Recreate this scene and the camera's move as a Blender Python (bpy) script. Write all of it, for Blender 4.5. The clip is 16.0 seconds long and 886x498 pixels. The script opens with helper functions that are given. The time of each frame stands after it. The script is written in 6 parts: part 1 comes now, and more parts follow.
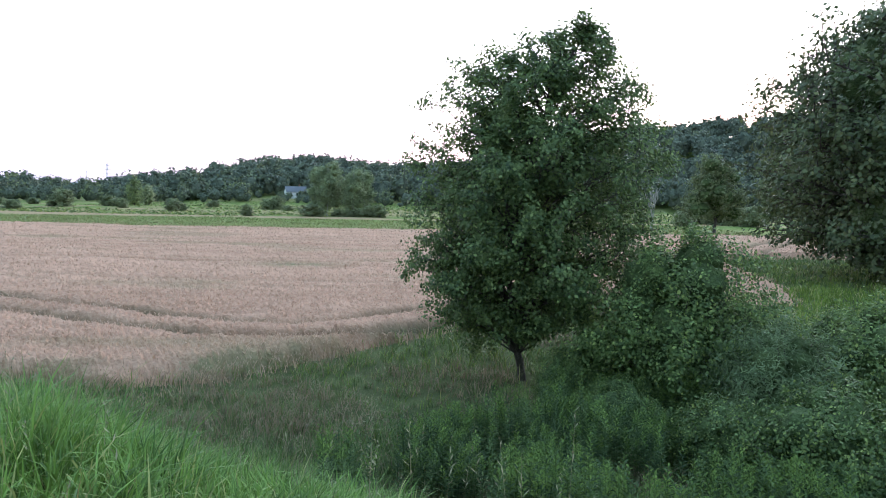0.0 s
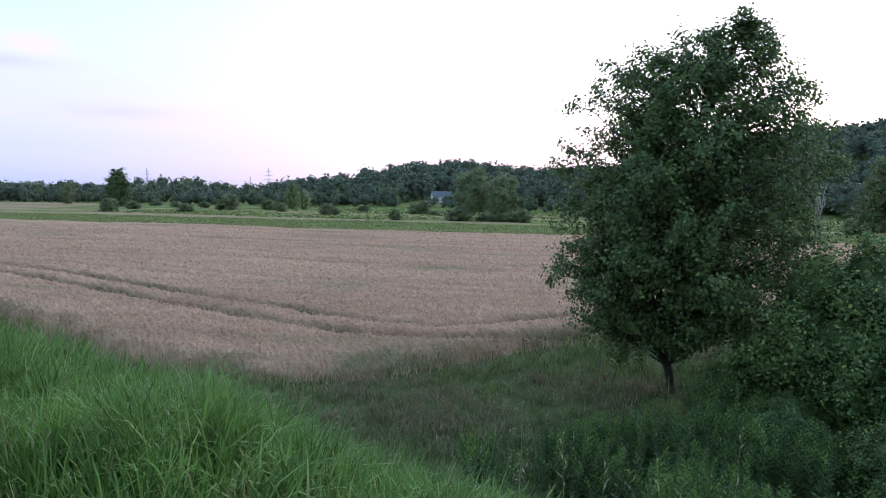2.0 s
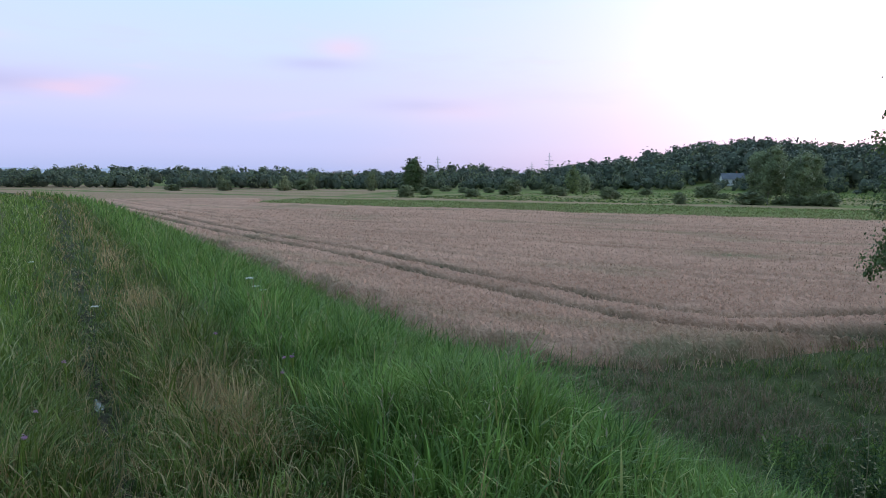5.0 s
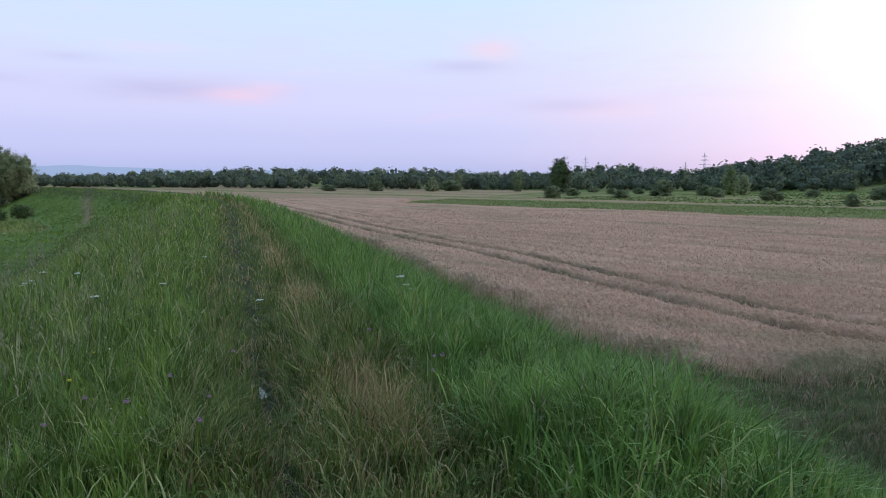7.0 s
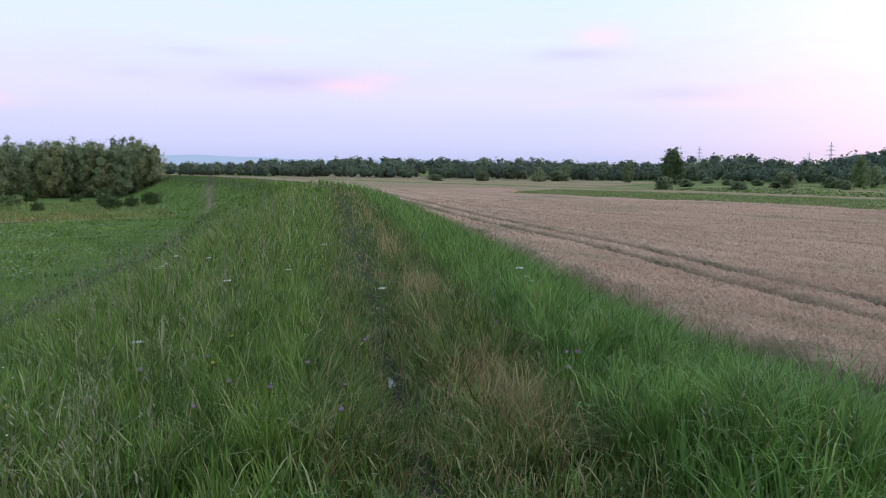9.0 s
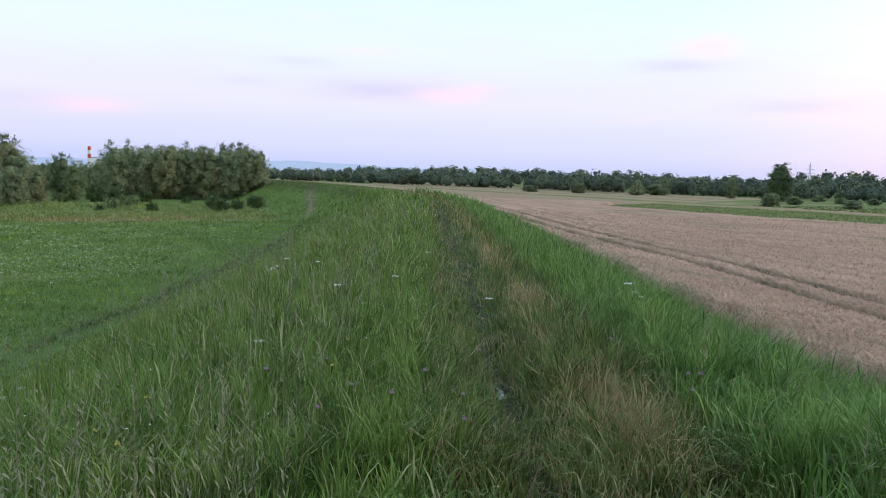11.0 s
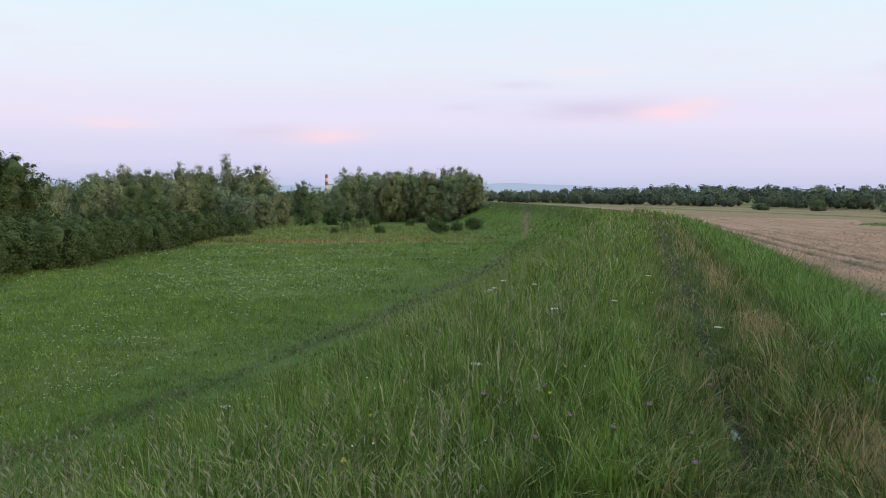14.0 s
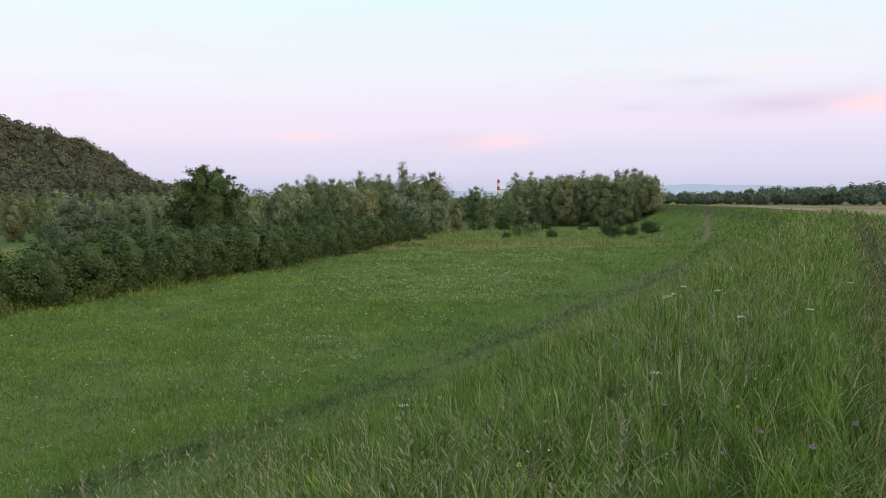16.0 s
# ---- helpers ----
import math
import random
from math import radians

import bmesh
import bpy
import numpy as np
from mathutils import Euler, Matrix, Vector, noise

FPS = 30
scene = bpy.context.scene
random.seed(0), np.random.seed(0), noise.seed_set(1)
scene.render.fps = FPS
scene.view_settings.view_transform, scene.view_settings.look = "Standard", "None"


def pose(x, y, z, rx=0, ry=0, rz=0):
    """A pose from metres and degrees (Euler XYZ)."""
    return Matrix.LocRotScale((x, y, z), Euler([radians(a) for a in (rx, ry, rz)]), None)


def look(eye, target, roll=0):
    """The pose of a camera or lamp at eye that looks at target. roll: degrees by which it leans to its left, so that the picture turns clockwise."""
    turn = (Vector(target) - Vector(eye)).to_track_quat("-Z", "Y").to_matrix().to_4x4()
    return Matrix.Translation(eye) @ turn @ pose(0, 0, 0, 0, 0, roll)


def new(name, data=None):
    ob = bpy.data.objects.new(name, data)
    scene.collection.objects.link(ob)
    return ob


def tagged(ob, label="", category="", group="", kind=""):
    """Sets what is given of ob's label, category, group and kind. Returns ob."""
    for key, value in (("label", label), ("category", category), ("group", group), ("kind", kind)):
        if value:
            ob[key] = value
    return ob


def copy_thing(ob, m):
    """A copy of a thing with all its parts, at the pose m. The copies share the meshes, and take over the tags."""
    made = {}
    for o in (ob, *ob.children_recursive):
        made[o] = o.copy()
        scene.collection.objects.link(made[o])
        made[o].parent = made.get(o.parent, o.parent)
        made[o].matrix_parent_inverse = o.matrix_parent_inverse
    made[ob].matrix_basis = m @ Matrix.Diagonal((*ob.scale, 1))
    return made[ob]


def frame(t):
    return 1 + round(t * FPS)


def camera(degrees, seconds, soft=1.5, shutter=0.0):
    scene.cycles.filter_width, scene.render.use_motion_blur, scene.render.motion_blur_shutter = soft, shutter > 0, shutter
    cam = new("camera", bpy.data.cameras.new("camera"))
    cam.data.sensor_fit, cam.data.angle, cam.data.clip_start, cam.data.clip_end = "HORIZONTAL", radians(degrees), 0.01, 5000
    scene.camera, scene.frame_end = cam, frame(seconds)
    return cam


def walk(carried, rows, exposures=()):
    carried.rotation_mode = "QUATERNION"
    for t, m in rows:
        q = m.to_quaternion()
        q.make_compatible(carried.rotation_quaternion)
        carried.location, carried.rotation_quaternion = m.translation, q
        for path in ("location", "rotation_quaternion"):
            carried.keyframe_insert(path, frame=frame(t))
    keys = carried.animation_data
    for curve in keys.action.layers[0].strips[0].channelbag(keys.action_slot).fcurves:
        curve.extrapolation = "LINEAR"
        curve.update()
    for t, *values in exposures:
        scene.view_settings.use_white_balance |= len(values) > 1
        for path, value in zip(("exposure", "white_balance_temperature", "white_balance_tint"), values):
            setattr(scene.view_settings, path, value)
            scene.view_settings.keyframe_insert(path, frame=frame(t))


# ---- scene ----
cam = camera(61.15, 16.0, 0.82)
PATH = [
    (0, pose(0.000, -0.000, 1.600, 85.892, -1.094, 0.000)),
    (0.5, pose(-0.009, 0.014, 1.601, 85.879, -0.959, 3.294)),
    (1, pose(-0.019, -0.018, 1.609, 85.973, -0.913, 5.605)),
    (1.5, pose(-0.035, 0.000, 1.603, 86.042, -1.068, 8.082)),
    (2, pose(-0.041, 0.019, 1.601, 86.057, -1.186, 10.975)),
    (2.5, pose(-0.048, 0.039, 1.599, 86.005, -1.074, 14.113)),
    (3, pose(-0.064, 0.032, 1.598, 85.881, -0.584, 17.502)),
    (3.5, pose(-0.106, 0.020, 1.596, 85.522, -0.479, 20.801)),
    (4, pose(-0.157, 0.010, 1.590, 85.129, -0.495, 24.252)),
    (4.5, pose(-0.187, -0.015, 1.595, 84.775, -0.366, 28.369)),
    (7, pose(-0.245, -0.018, 1.599, 84.607, -0.180, 43.151)),
    (7.5, pose(-0.316, -0.034, 1.598, 84.462, -0.075, 45.844)),
    (8, pose(-0.370, -0.066, 1.593, 84.121, -0.350, 47.958)),
    (8.5, pose(-0.415, -0.072, 1.598, 83.792, -0.337, 49.562)),
    (9, pose(-0.461, -0.078, 1.596, 83.805, -0.418, 51.191)),
    (11.5, pose(-0.583, -0.229, 1.603, 84.970, -1.689, 60.040)),
    (12, pose(-0.601, -0.197, 1.612, 85.683, -1.293, 62.019)),
    (12.5, pose(-0.644, -0.165, 1.609, 86.062, -0.581, 65.603)),
    (13, pose(-0.676, -0.165, 1.602, 86.062, -0.466, 68.898)),
    (13.5, pose(-0.684, -0.172, 1.605, 85.840, -0.611, 71.904)),
    (14, pose(-0.683, -0.185, 1.609, 85.717, -0.561, 74.694)),
    (14.5, pose(-0.690, -0.192, 1.610, 85.765, -0.154, 77.618)),
    (15, pose(-0.704, -0.198, 1.607, 85.936, 0.057, 81.269)),
    (15.5, pose(-0.720, -0.190, 1.603, 86.002, 0.181, 84.527)),
    (16, pose(-0.708, -0.197, 1.606, 86.037, 0.439, 87.725)),
]
walk(cam, PATH, [(0, 0.95, 6300, 10), (1.5, 0.5, 6200, 10), (3.5, 0.08, 6100, 11), (7, 0.0, 6400, 13), (9, 0.2, 6650, 12), (11.5, 0.32, 6700, 9), (12.5, 0.15, 6950, 5), (14, 0.14, 7450, 9), (16, 0.22, 7900, 10)])

# ---- world: clear dusk sky, the sun has just gone down behind the wooded hill ----
SUNSET = -24.0          # degrees to the left of +y
world = bpy.data.worlds.new("dusk_sky")
scene.world = world
world.use_nodes = True


def lin(r, g, b):
    """sRGB 0-255 to linear RGBA."""
    return tuple((c / 255 / 12.92 if c <= 10 else ((c / 255 + 0.055) / 1.055) ** 2.4) for c in (r, g, b)) + (1.0,)


def ramp_node(nt, stops, interp="EASE"):
    n = nt.nodes.new("ShaderNodeValToRGB")
    n.color_ramp.interpolation = interp
    while len(n.color_ramp.elements) < len(stops):
        n.color_ramp.elements.new(0.5)
    for el, (p, c) in zip(n.color_ramp.elements, stops):
        el.position, el.color = p, c
    return n


def math_node(nt, op, a, b=0.0, c=0.0, clamp=False):
    n = nt.nodes.new("ShaderNodeMath")
    n.operation, n.use_clamp = op, clamp
    for i, v in enumerate((a, b, c)):
        if isinstance(v, (int, float)):
            n.inputs[i].default_value = v
        else:
            nt.links.new(v, n.inputs[i])
    return n.outputs[0]


def mix_node(nt, fac, a, b, blend="MIX"):
    n = nt.nodes.new("ShaderNodeMix")
    n.data_type, n.blend_type = "RGBA", blend
    for i, v in ((0, fac), (6, a), (7, b)):
        if isinstance(v, (int, float, tuple)):
            n.inputs[i].default_value = v
        else:
            nt.links.new(v, n.inputs[i])
    return n.outputs[2]


CLOUDS = [(63.6, 6.1, 7.0, 0.8, 1.0, 0), (58.0, 5.9, 2.4, 0.5, 0.9, 1), (56.0, 6.6, 1.6, 0.4, 0.4, 1), (39.5, 9.5, 1.9, 0.8, 0.5, 1), (41.5, 8.3, 3.0, 0.45, 0.7, 0),
          (84.0, 4.1, 3.2, 0.6, 0.55, 1), (88.0, 4.3, 3.5, 0.6, 0.7, 0), (73.0, 6.4, 1.6, 0.35, 0.7, 0), (68.8, 8.0, 2.5, 0.35, 0.5, 0), (31.0, 5.1, 3.5, 0.8, 0.3, 1),
          (34.0, 5.4, 4.0, 0.5, 0.6, 0), (98.0, 4.6, 2.5, 0.4, 0.4, 1), (64.0, 9.0, 3.0, 0.4, 0.3, 1)]


def build_sky():
    nt = world.node_tree
    nt.nodes.clear()
    tc = nt.nodes.new("ShaderNodeTexCoord")
    sep = nt.nodes.new("ShaderNodeSeparateXYZ")
    nt.links.new(tc.outputs["Generated"], sep.inputs[0])
    x, y, z = sep.outputs
    a = radians(SUNSET)
    flat = math_node(nt, "SQRT", math_node(nt, "ADD", math_node(nt, "MULTIPLY", x, x), math_node(nt, "MULTIPLY", y, y)))
    dot = math_node(nt, "ADD", math_node(nt, "MULTIPLY", x, -math.sin(a)), math_node(nt, "MULTIPLY", y, math.cos(a)))
    cosaz = math_node(nt, "DIVIDE", dot, math_node(nt, "MAXIMUM", flat, 0.01))
    up = math_node(nt, "MAXIMUM", z, 0.0)
    # away from the sunset: lavender haze, a pink band, pale blue above
    cool = ramp_node(nt, [(0.0, lin(176, 192, 236)), (0.045, lin(192, 202, 248)), (0.10, lin(209, 212, 252)),
                          (0.17, lin(210, 225, 253)), (0.30, lin(196, 236, 255)), (1.0, lin(150, 190, 232))])
    # towards it: pink-white, burnt out
    warm = ramp_node(nt, [(0.0, lin(246, 208, 230)), (0.06, lin(252, 222, 240)), (0.14, lin(252, 240, 252)),
                          (0.4, lin(240, 248, 255)), (1.0, lin(165, 200, 236))])
    for r in (cool, warm):
        nt.links.new(up, r.inputs[0])
    turn = nt.nodes.new("ShaderNodeMapRange")
    turn.interpolation_type = "SMOOTHSTEP"
    turn.inputs[1].default_value, turn.inputs[2].default_value = 0.38, 1.06
    nt.links.new(cosaz, turn.inputs[0])
    glow = math_node(nt, "MULTIPLY_ADD", math_node(nt, "POWER", turn.outputs[0], 4.0), 1.3, 0.97)
    base = mix_node(nt, turn.outputs[0], cool.outputs[0], warm.outputs[0])
    # thin streaks of cloud low over the horizon
    mp = nt.nodes.new("ShaderNodeMapping")
    mp.inputs["Scale"].default_value = (3.0, 3.0, 17.0)
    mp.inputs["Location"].default_value = (1.7, 0.4, 0.35)
    nt.links.new(tc.outputs["Generated"], mp.inputs[0])
    no = nt.nodes.new("ShaderNodeTexNoise")
    no.inputs["Scale"].default_value, no.inputs["Detail"].default_value, no.inputs["Roughness"].default_value = 1.6, 5.0, 0.55
    nt.links.new(mp.outputs[0], no.inputs[0])
    cl = nt.nodes.new("ShaderNodeMapRange")
    cl.interpolation_type = "SMOOTHSTEP"
    cl.inputs[1].default_value, cl.inputs[2].default_value = 0.52, 0.72
    nt.links.new(no.outputs[0], cl.inputs[0])
    band = ramp_node(nt, [(0.0, (0, 0, 0, 1)), (0.07, (0.6, 0.6, 0.6, 1)), (0.13, (1, 1, 1, 1)), (0.3, (0, 0, 0, 1))])
    nt.links.new(up, band.inputs[0])
    cm = math_node(nt, "MULTIPLY", math_node(nt, "MULTIPLY", cl.outputs[0], band.outputs[0]), 0.22)
    base = mix_node(nt, cm, base, lin(214, 204, 236))
    pink = nt.nodes.new("ShaderNodeTexNoise")
    pink.inputs["Scale"].default_value = 2.6
    nt.links.new(mp.outputs[0], pink.inputs[0])
    pk = nt.nodes.new("ShaderNodeMapRange")
    pk.interpolation_type = "SMOOTHSTEP"
    pk.inputs[1].default_value, pk.inputs[2].default_value = 0.60, 0.78
    nt.links.new(pink.outputs[0], pk.inputs[0])
    base = mix_node(nt, math_node(nt, "MULTIPLY", math_node(nt, "MULTIPLY", pk.outputs[0], band.outputs[0]), 0.16), base, lin(246, 211, 230))
    # single clouds: heading, height, half width, half height, strength, colour
    azn = math_node(nt, "MULTIPLY", math_node(nt, "ARCTAN2", math_node(nt, "MULTIPLY", x, -1.0), y), 57.2958)
    eln = math_node(nt, "MULTIPLY", math_node(nt, "ARCSINE", z), 57.2958)
    rag = math_node(nt, "MULTIPLY_ADD", no.outputs[0], 2.6, -0.55, clamp=True)
    mauve, rose = lin(196, 196, 238), lin(250, 208, 228)
    for az0, el0, w, h, k, col in CLOUDS:
        da = math_node(nt, "DIVIDE", math_node(nt, "SUBTRACT", azn, az0), w)
        de = math_node(nt, "DIVIDE", math_node(nt, "SUBTRACT", eln, el0), h)
        e = math_node(nt, "EXPONENT", math_node(nt, "MULTIPLY", math_node(nt, "ADD", math_node(nt, "MULTIPLY", da, da), math_node(nt, "MULTIPLY", de, de)), -1.0))
        base = mix_node(nt, math_node(nt, "MULTIPLY", math_node(nt, "MULTIPLY", e, rag), k, clamp=True), base, rose if col else mauve)
    bg = nt.nodes.new("ShaderNodeBackground")
    nt.links.new(base, bg.inputs[0])
    nt.links.new(glow, bg.inputs[1])
    sky = nt.nodes.new("ShaderNodeTexSky")
    sky.sky_type, sky.sun_disc = "NISHITA", False
    sky.sun_elevation, sky.sun_rotation = radians(2.0), radians(-SUNSET)
    bg2 = nt.nodes.new("ShaderNodeBackground")
    bg2.inputs[1].default_value = 0.05
    nt.links.new(sky.outputs[0], bg2.inputs[0])
    add = nt.nodes.new("ShaderNodeAddShader")
    nt.links.new(bg.outputs[0], add.inputs[0])
    nt.links.new(bg2.outputs[0], add.inputs[1])
    out = nt.nodes.new("ShaderNodeOutputWorld")
    nt.links.new(add.outputs[0], out.inputs[0])


build_sky()
sun = new("sun", bpy.data.lights.new("sun", "SUN"))
sun.data.energy, sun.data.angle, sun.data.color = 0.5, radians(14), (1.0, 0.86, 0.82)
sun.matrix_world = look((60 * math.sin(radians(-SUNSET)), 60 * math.cos(radians(-SUNSET)), 12), (0, 0, 0))

# ---- the lie of the land ----
AXIS = radians(59.5)                       # heading of the embankment
DX, DY = -math.sin(AXIS), math.cos(AXIS)   # along it
UX, UY = math.cos(AXIS), math.sin(AXIS)    # across it, to the wheat
FIELD, MEADOW = -3.6, -3.4
rng = np.random.default_rng(7)


def lattice(n, seed):
    return np.random.default_rng(seed).random((n, n))


GRID = lattice(256, 3)


def vnoise(x, y, scale):
    """Smooth value noise, 0 to 1, vectorised."""
    x, y = np.asarray(x, float) / scale + 1000.3, np.asarray(y, float) / scale + 1000.7
    i, j = np.floor(x).astype(int), np.floor(y).astype(int)
    fx, fy = x - i, y - j
    fx, fy = fx * fx * (3 - 2 * fx), fy * fy * (3 - 2 * fy)
    i, j, i1, j1 = i % 256, j % 256, (i + 1) % 256, (j + 1) % 256
    return (GRID[i, j] * (1 - fx) + GRID[i1, j] * fx) * (1 - fy) + (GRID[i, j1] * (1 - fx) + GRID[i1, j1] * fx) * fy


def fnoise(x, y, scale):
    return 0.55 * vnoise(x, y, scale) + 0.3 * vnoise(y + 31, x, scale * 0.47) + 0.15 * vnoise(x + 77, y, scale * 0.21)


def step(a, b, x):
    t = np.clip((x - a) / (b - a), 0, 1)
    return t * t * (3 - 2 * t)


def bend(s):
    """How far the embankment has swung to the left at s metres along it."""
    d = np.clip(s - 40, 0, 260)
    return -0.0031 * d * d


def along_across(x, y):
    s, u = x * DX + y * DY, x * UX + y * UY
    d = np.clip(s - 40, 0, 260)
    return s, (u - bend(s)) / np.sqrt(1 + (0.0062 * d) ** 2)


def place(s, v):
    """World x, y of a point s along and v across the embankment."""
    u = v + float(bend(np.float64(s)))
    return s * DX + u * UX, s * DY + u * UY


def rut_line(s):
    """How far across the wheel track below the meadow side of the bank runs."""
    return np.interp(s, [0, 8.6, 12.4, 16.5, 23, 30, 45, 52, 65, 77], [-13.0, -12.1, -11.7, -11.4, -11.05, -10.7, -10.5, -10.3, -9.4, -8.0])


def heading(x, y):
    return np.degrees(np.arctan2(-x, y))


def land(x, y):
    """Height of the bare ground."""
    x, y = np.asarray(x, float), np.asarray(y, float)
    s, v = along_across(x, y)
    fall_r = 0.5 * step(1.6, 10.4, v) + 0.5 * np.clip((v - 1.9) / 7.6, 0, 1)
    fall_l = 0.45 * step(-1.8, -10.8, v) + 0.55 * np.clip((-2.0 - v) / 8.2, 0, 1)
    z = FIELD * fall_r + MEADOW * fall_l
    z = z - 0.035 * np.exp(-((v - 0.15) / 0.13) ** 2) * (s > -6)
    toe = (np.exp(-((v - rut_line(s)) / 0.25) ** 2) + 0.6 * np.exp(-((v - rut_line(s) - 1.6) / 0.25) ** 2)) * (s > 0) * (s < 80)
    z = z - 0.05 * toe
    z = z + (fnoise(x, y, 3.0) - 0.5) * 0.10 + (fnoise(x, y, 22.0) - 0.5) * 0.25 * step(3, 14, np.abs(v))
    d, a = np.hypot(x, y), heading(x, y)
    # wooded ridge beyond the fields, rising to the right
    hr = np.interp(a, [-60, -30, -21, -13, -6, 0, 4, 9.5, 15.3, 17.5, 20, 24, 34], [46, 44, 42, 35, 24, 14, 12, 16.5, 11.5, 7, 2, 0, 0])
    z = z + hr * step(300, 470, d) * (1 - 0.6 * step(700, 1500, d))
    # wooded hill beyond the meadow
    hl = np.interp(a, [100, 105.5, 109, 113, 118, 126, 140, 160], [0, 0, 5, 26, 36, 44, 46, 0])
    z = z + hl * step(230, 430, d) * (1 - 0.5 * step(700, 1500, d))
    z = z + 16 * step(700, 2600, d) * step(25, 45, a) * (1 - step(58, 66, a))
    return z


def fast_mesh(name, verts, faces_flat, sizes, mats, mat_index=None, smooth=False):
    """A mesh straight from arrays."""
    me = bpy.data.meshes.new(name)
    me.vertices.add(len(verts))
    me.vertices.foreach_set("co", np.ascontiguousarray(verts, np.float32).ravel())
    me.loops.add(len(faces_flat))
    me.loops.foreach_set("vertex_index", np.ascontiguousarray(faces_flat, np.int32))
    me.polygons.add(len(sizes))
    starts = np.concatenate([[0], np.cumsum(sizes)[:-1]]).astype(np.int32)
    me.polygons.foreach_set("loop_start", starts)
    if mat_index is not None:
        me.polygons.foreach_set("material_index", np.ascontiguousarray(mat_index, np.int32))
    me.polygons.foreach_set("use_smooth", np.full(len(sizes), smooth))
    for m in mats:
        me.materials.append(m)
    me.update(calc_edges=True)
    me.validate()
    return me


def part(name, me, parent, label=""):
    ob = new(name, me)
    ob.parent = parent
    return tagged(ob, label)


# ---- materials ----
def material(name):
    m = bpy.data.materials.new(name)
    m.use_nodes = True
    m.node_tree.nodes.clear()
    return m, m.node_tree


def leaf_material(name, dark, light, odd=None, through_light=0.3, patch=6.0, odd_share=0.1, gloss=0.22):
    """Foliage: every leaf its own tone, patches of tone across the plant, some light through the blade."""
    m, nt = material(name)
    geo = nt.nodes.new("ShaderNodeNewGeometry")
    no = nt.nodes.new("ShaderNodeTexNoise")
    no.inputs["Scale"].default_value, no.inputs["Detail"].default_value = 1.0 / patch * 3, 3.0
    nt.links.new(geo.outputs["Position"], no.inputs[0])
    t = math_node(nt, "MULTIPLY_ADD", geo.outputs["Random Per Island"], 0.44, math_node(nt, "MULTIPLY_ADD", no.outputs[0], 2.4, -0.91), clamp=True)
    col = mix_node(nt, t, (*dark, 1), (*light, 1))
    if odd:
        r = nt.nodes.new("ShaderNodeTexWhiteNoise")
        r.noise_dimensions = "1D"
        nt.links.new(geo.outputs["Random Per Island"], r.inputs["W"])
        col = mix_node(nt, math_node(nt, "LESS_THAN", r.outputs[0], odd_share), col, (*odd, 1))
    di = nt.nodes.new("ShaderNodeBsdfPrincipled")
    di.inputs["Roughness"].default_value = 0.5
    di.inputs["Specular IOR Level"].default_value = gloss
    tr = nt.nodes.new("ShaderNodeBsdfTranslucent")
    mx = nt.nodes.new("ShaderNodeMixShader")
    mx.inputs[0].default_value = through_light
    nt.links.new(col, di.inputs["Base Color"])
    nt.links.new(col, tr.inputs[0])
    nt.links.new(di.outputs[0], mx.inputs[1])
    nt.links.new(tr.outputs[0], mx.inputs[2])
    out = nt.nodes.new("ShaderNodeOutputMaterial")
    nt.links.new(mx.outputs[0], out.inputs[0])
    return m


def rough_material(name, a, b, scale, rough=0.9, bump=0.3, fine=9.0, metal=0.0):
    m, nt = material(name)
    geo = nt.nodes.new("ShaderNodeNewGeometry")
    n1 = nt.nodes.new("ShaderNodeTexNoise")
    n1.inputs["Scale"].default_value, n1.inputs["Detail"].default_value = scale, 6.0
    n2 = nt.nodes.new("ShaderNodeTexNoise")
    n2.inputs["Scale"].default_value, n2.inputs["Detail"].default_value = scale * fine, 4.0
    for n in (n1, n2):
        nt.links.new(geo.outputs["Position"], n.inputs[0])
    t = math_node(nt, "MULTIPLY_ADD", n1.outputs[0], 1.6, math_node(nt, "MULTIPLY_ADD", n2.outputs[0], 0.9, -0.75), clamp=True)
    bs = nt.nodes.new("ShaderNodeBsdfPrincipled")
    nt.links.new(mix_node(nt, t, (*a, 1), (*b, 1)), bs.inputs["Base Color"])
    bs.inputs["Roughness"].default_value, bs.inputs["Metallic"].default_value = rough, metal
    bs.inputs["Specular IOR Level"].default_value = 0.2
    bp = nt.nodes.new("ShaderNodeBump")
    bp.inputs["Strength"].default_value, bp.inputs["Distance"].default_value = bump, 0.1
    nt.links.new(n2.outputs[0], bp.inputs["Height"])
    nt.links.new(bp.outputs[0], bs.inputs["Normal"])
    out = nt.nodes.new("ShaderNodeOutputMaterial")
    nt.links.new(bs.outputs[0], out.inputs[0])
    return m


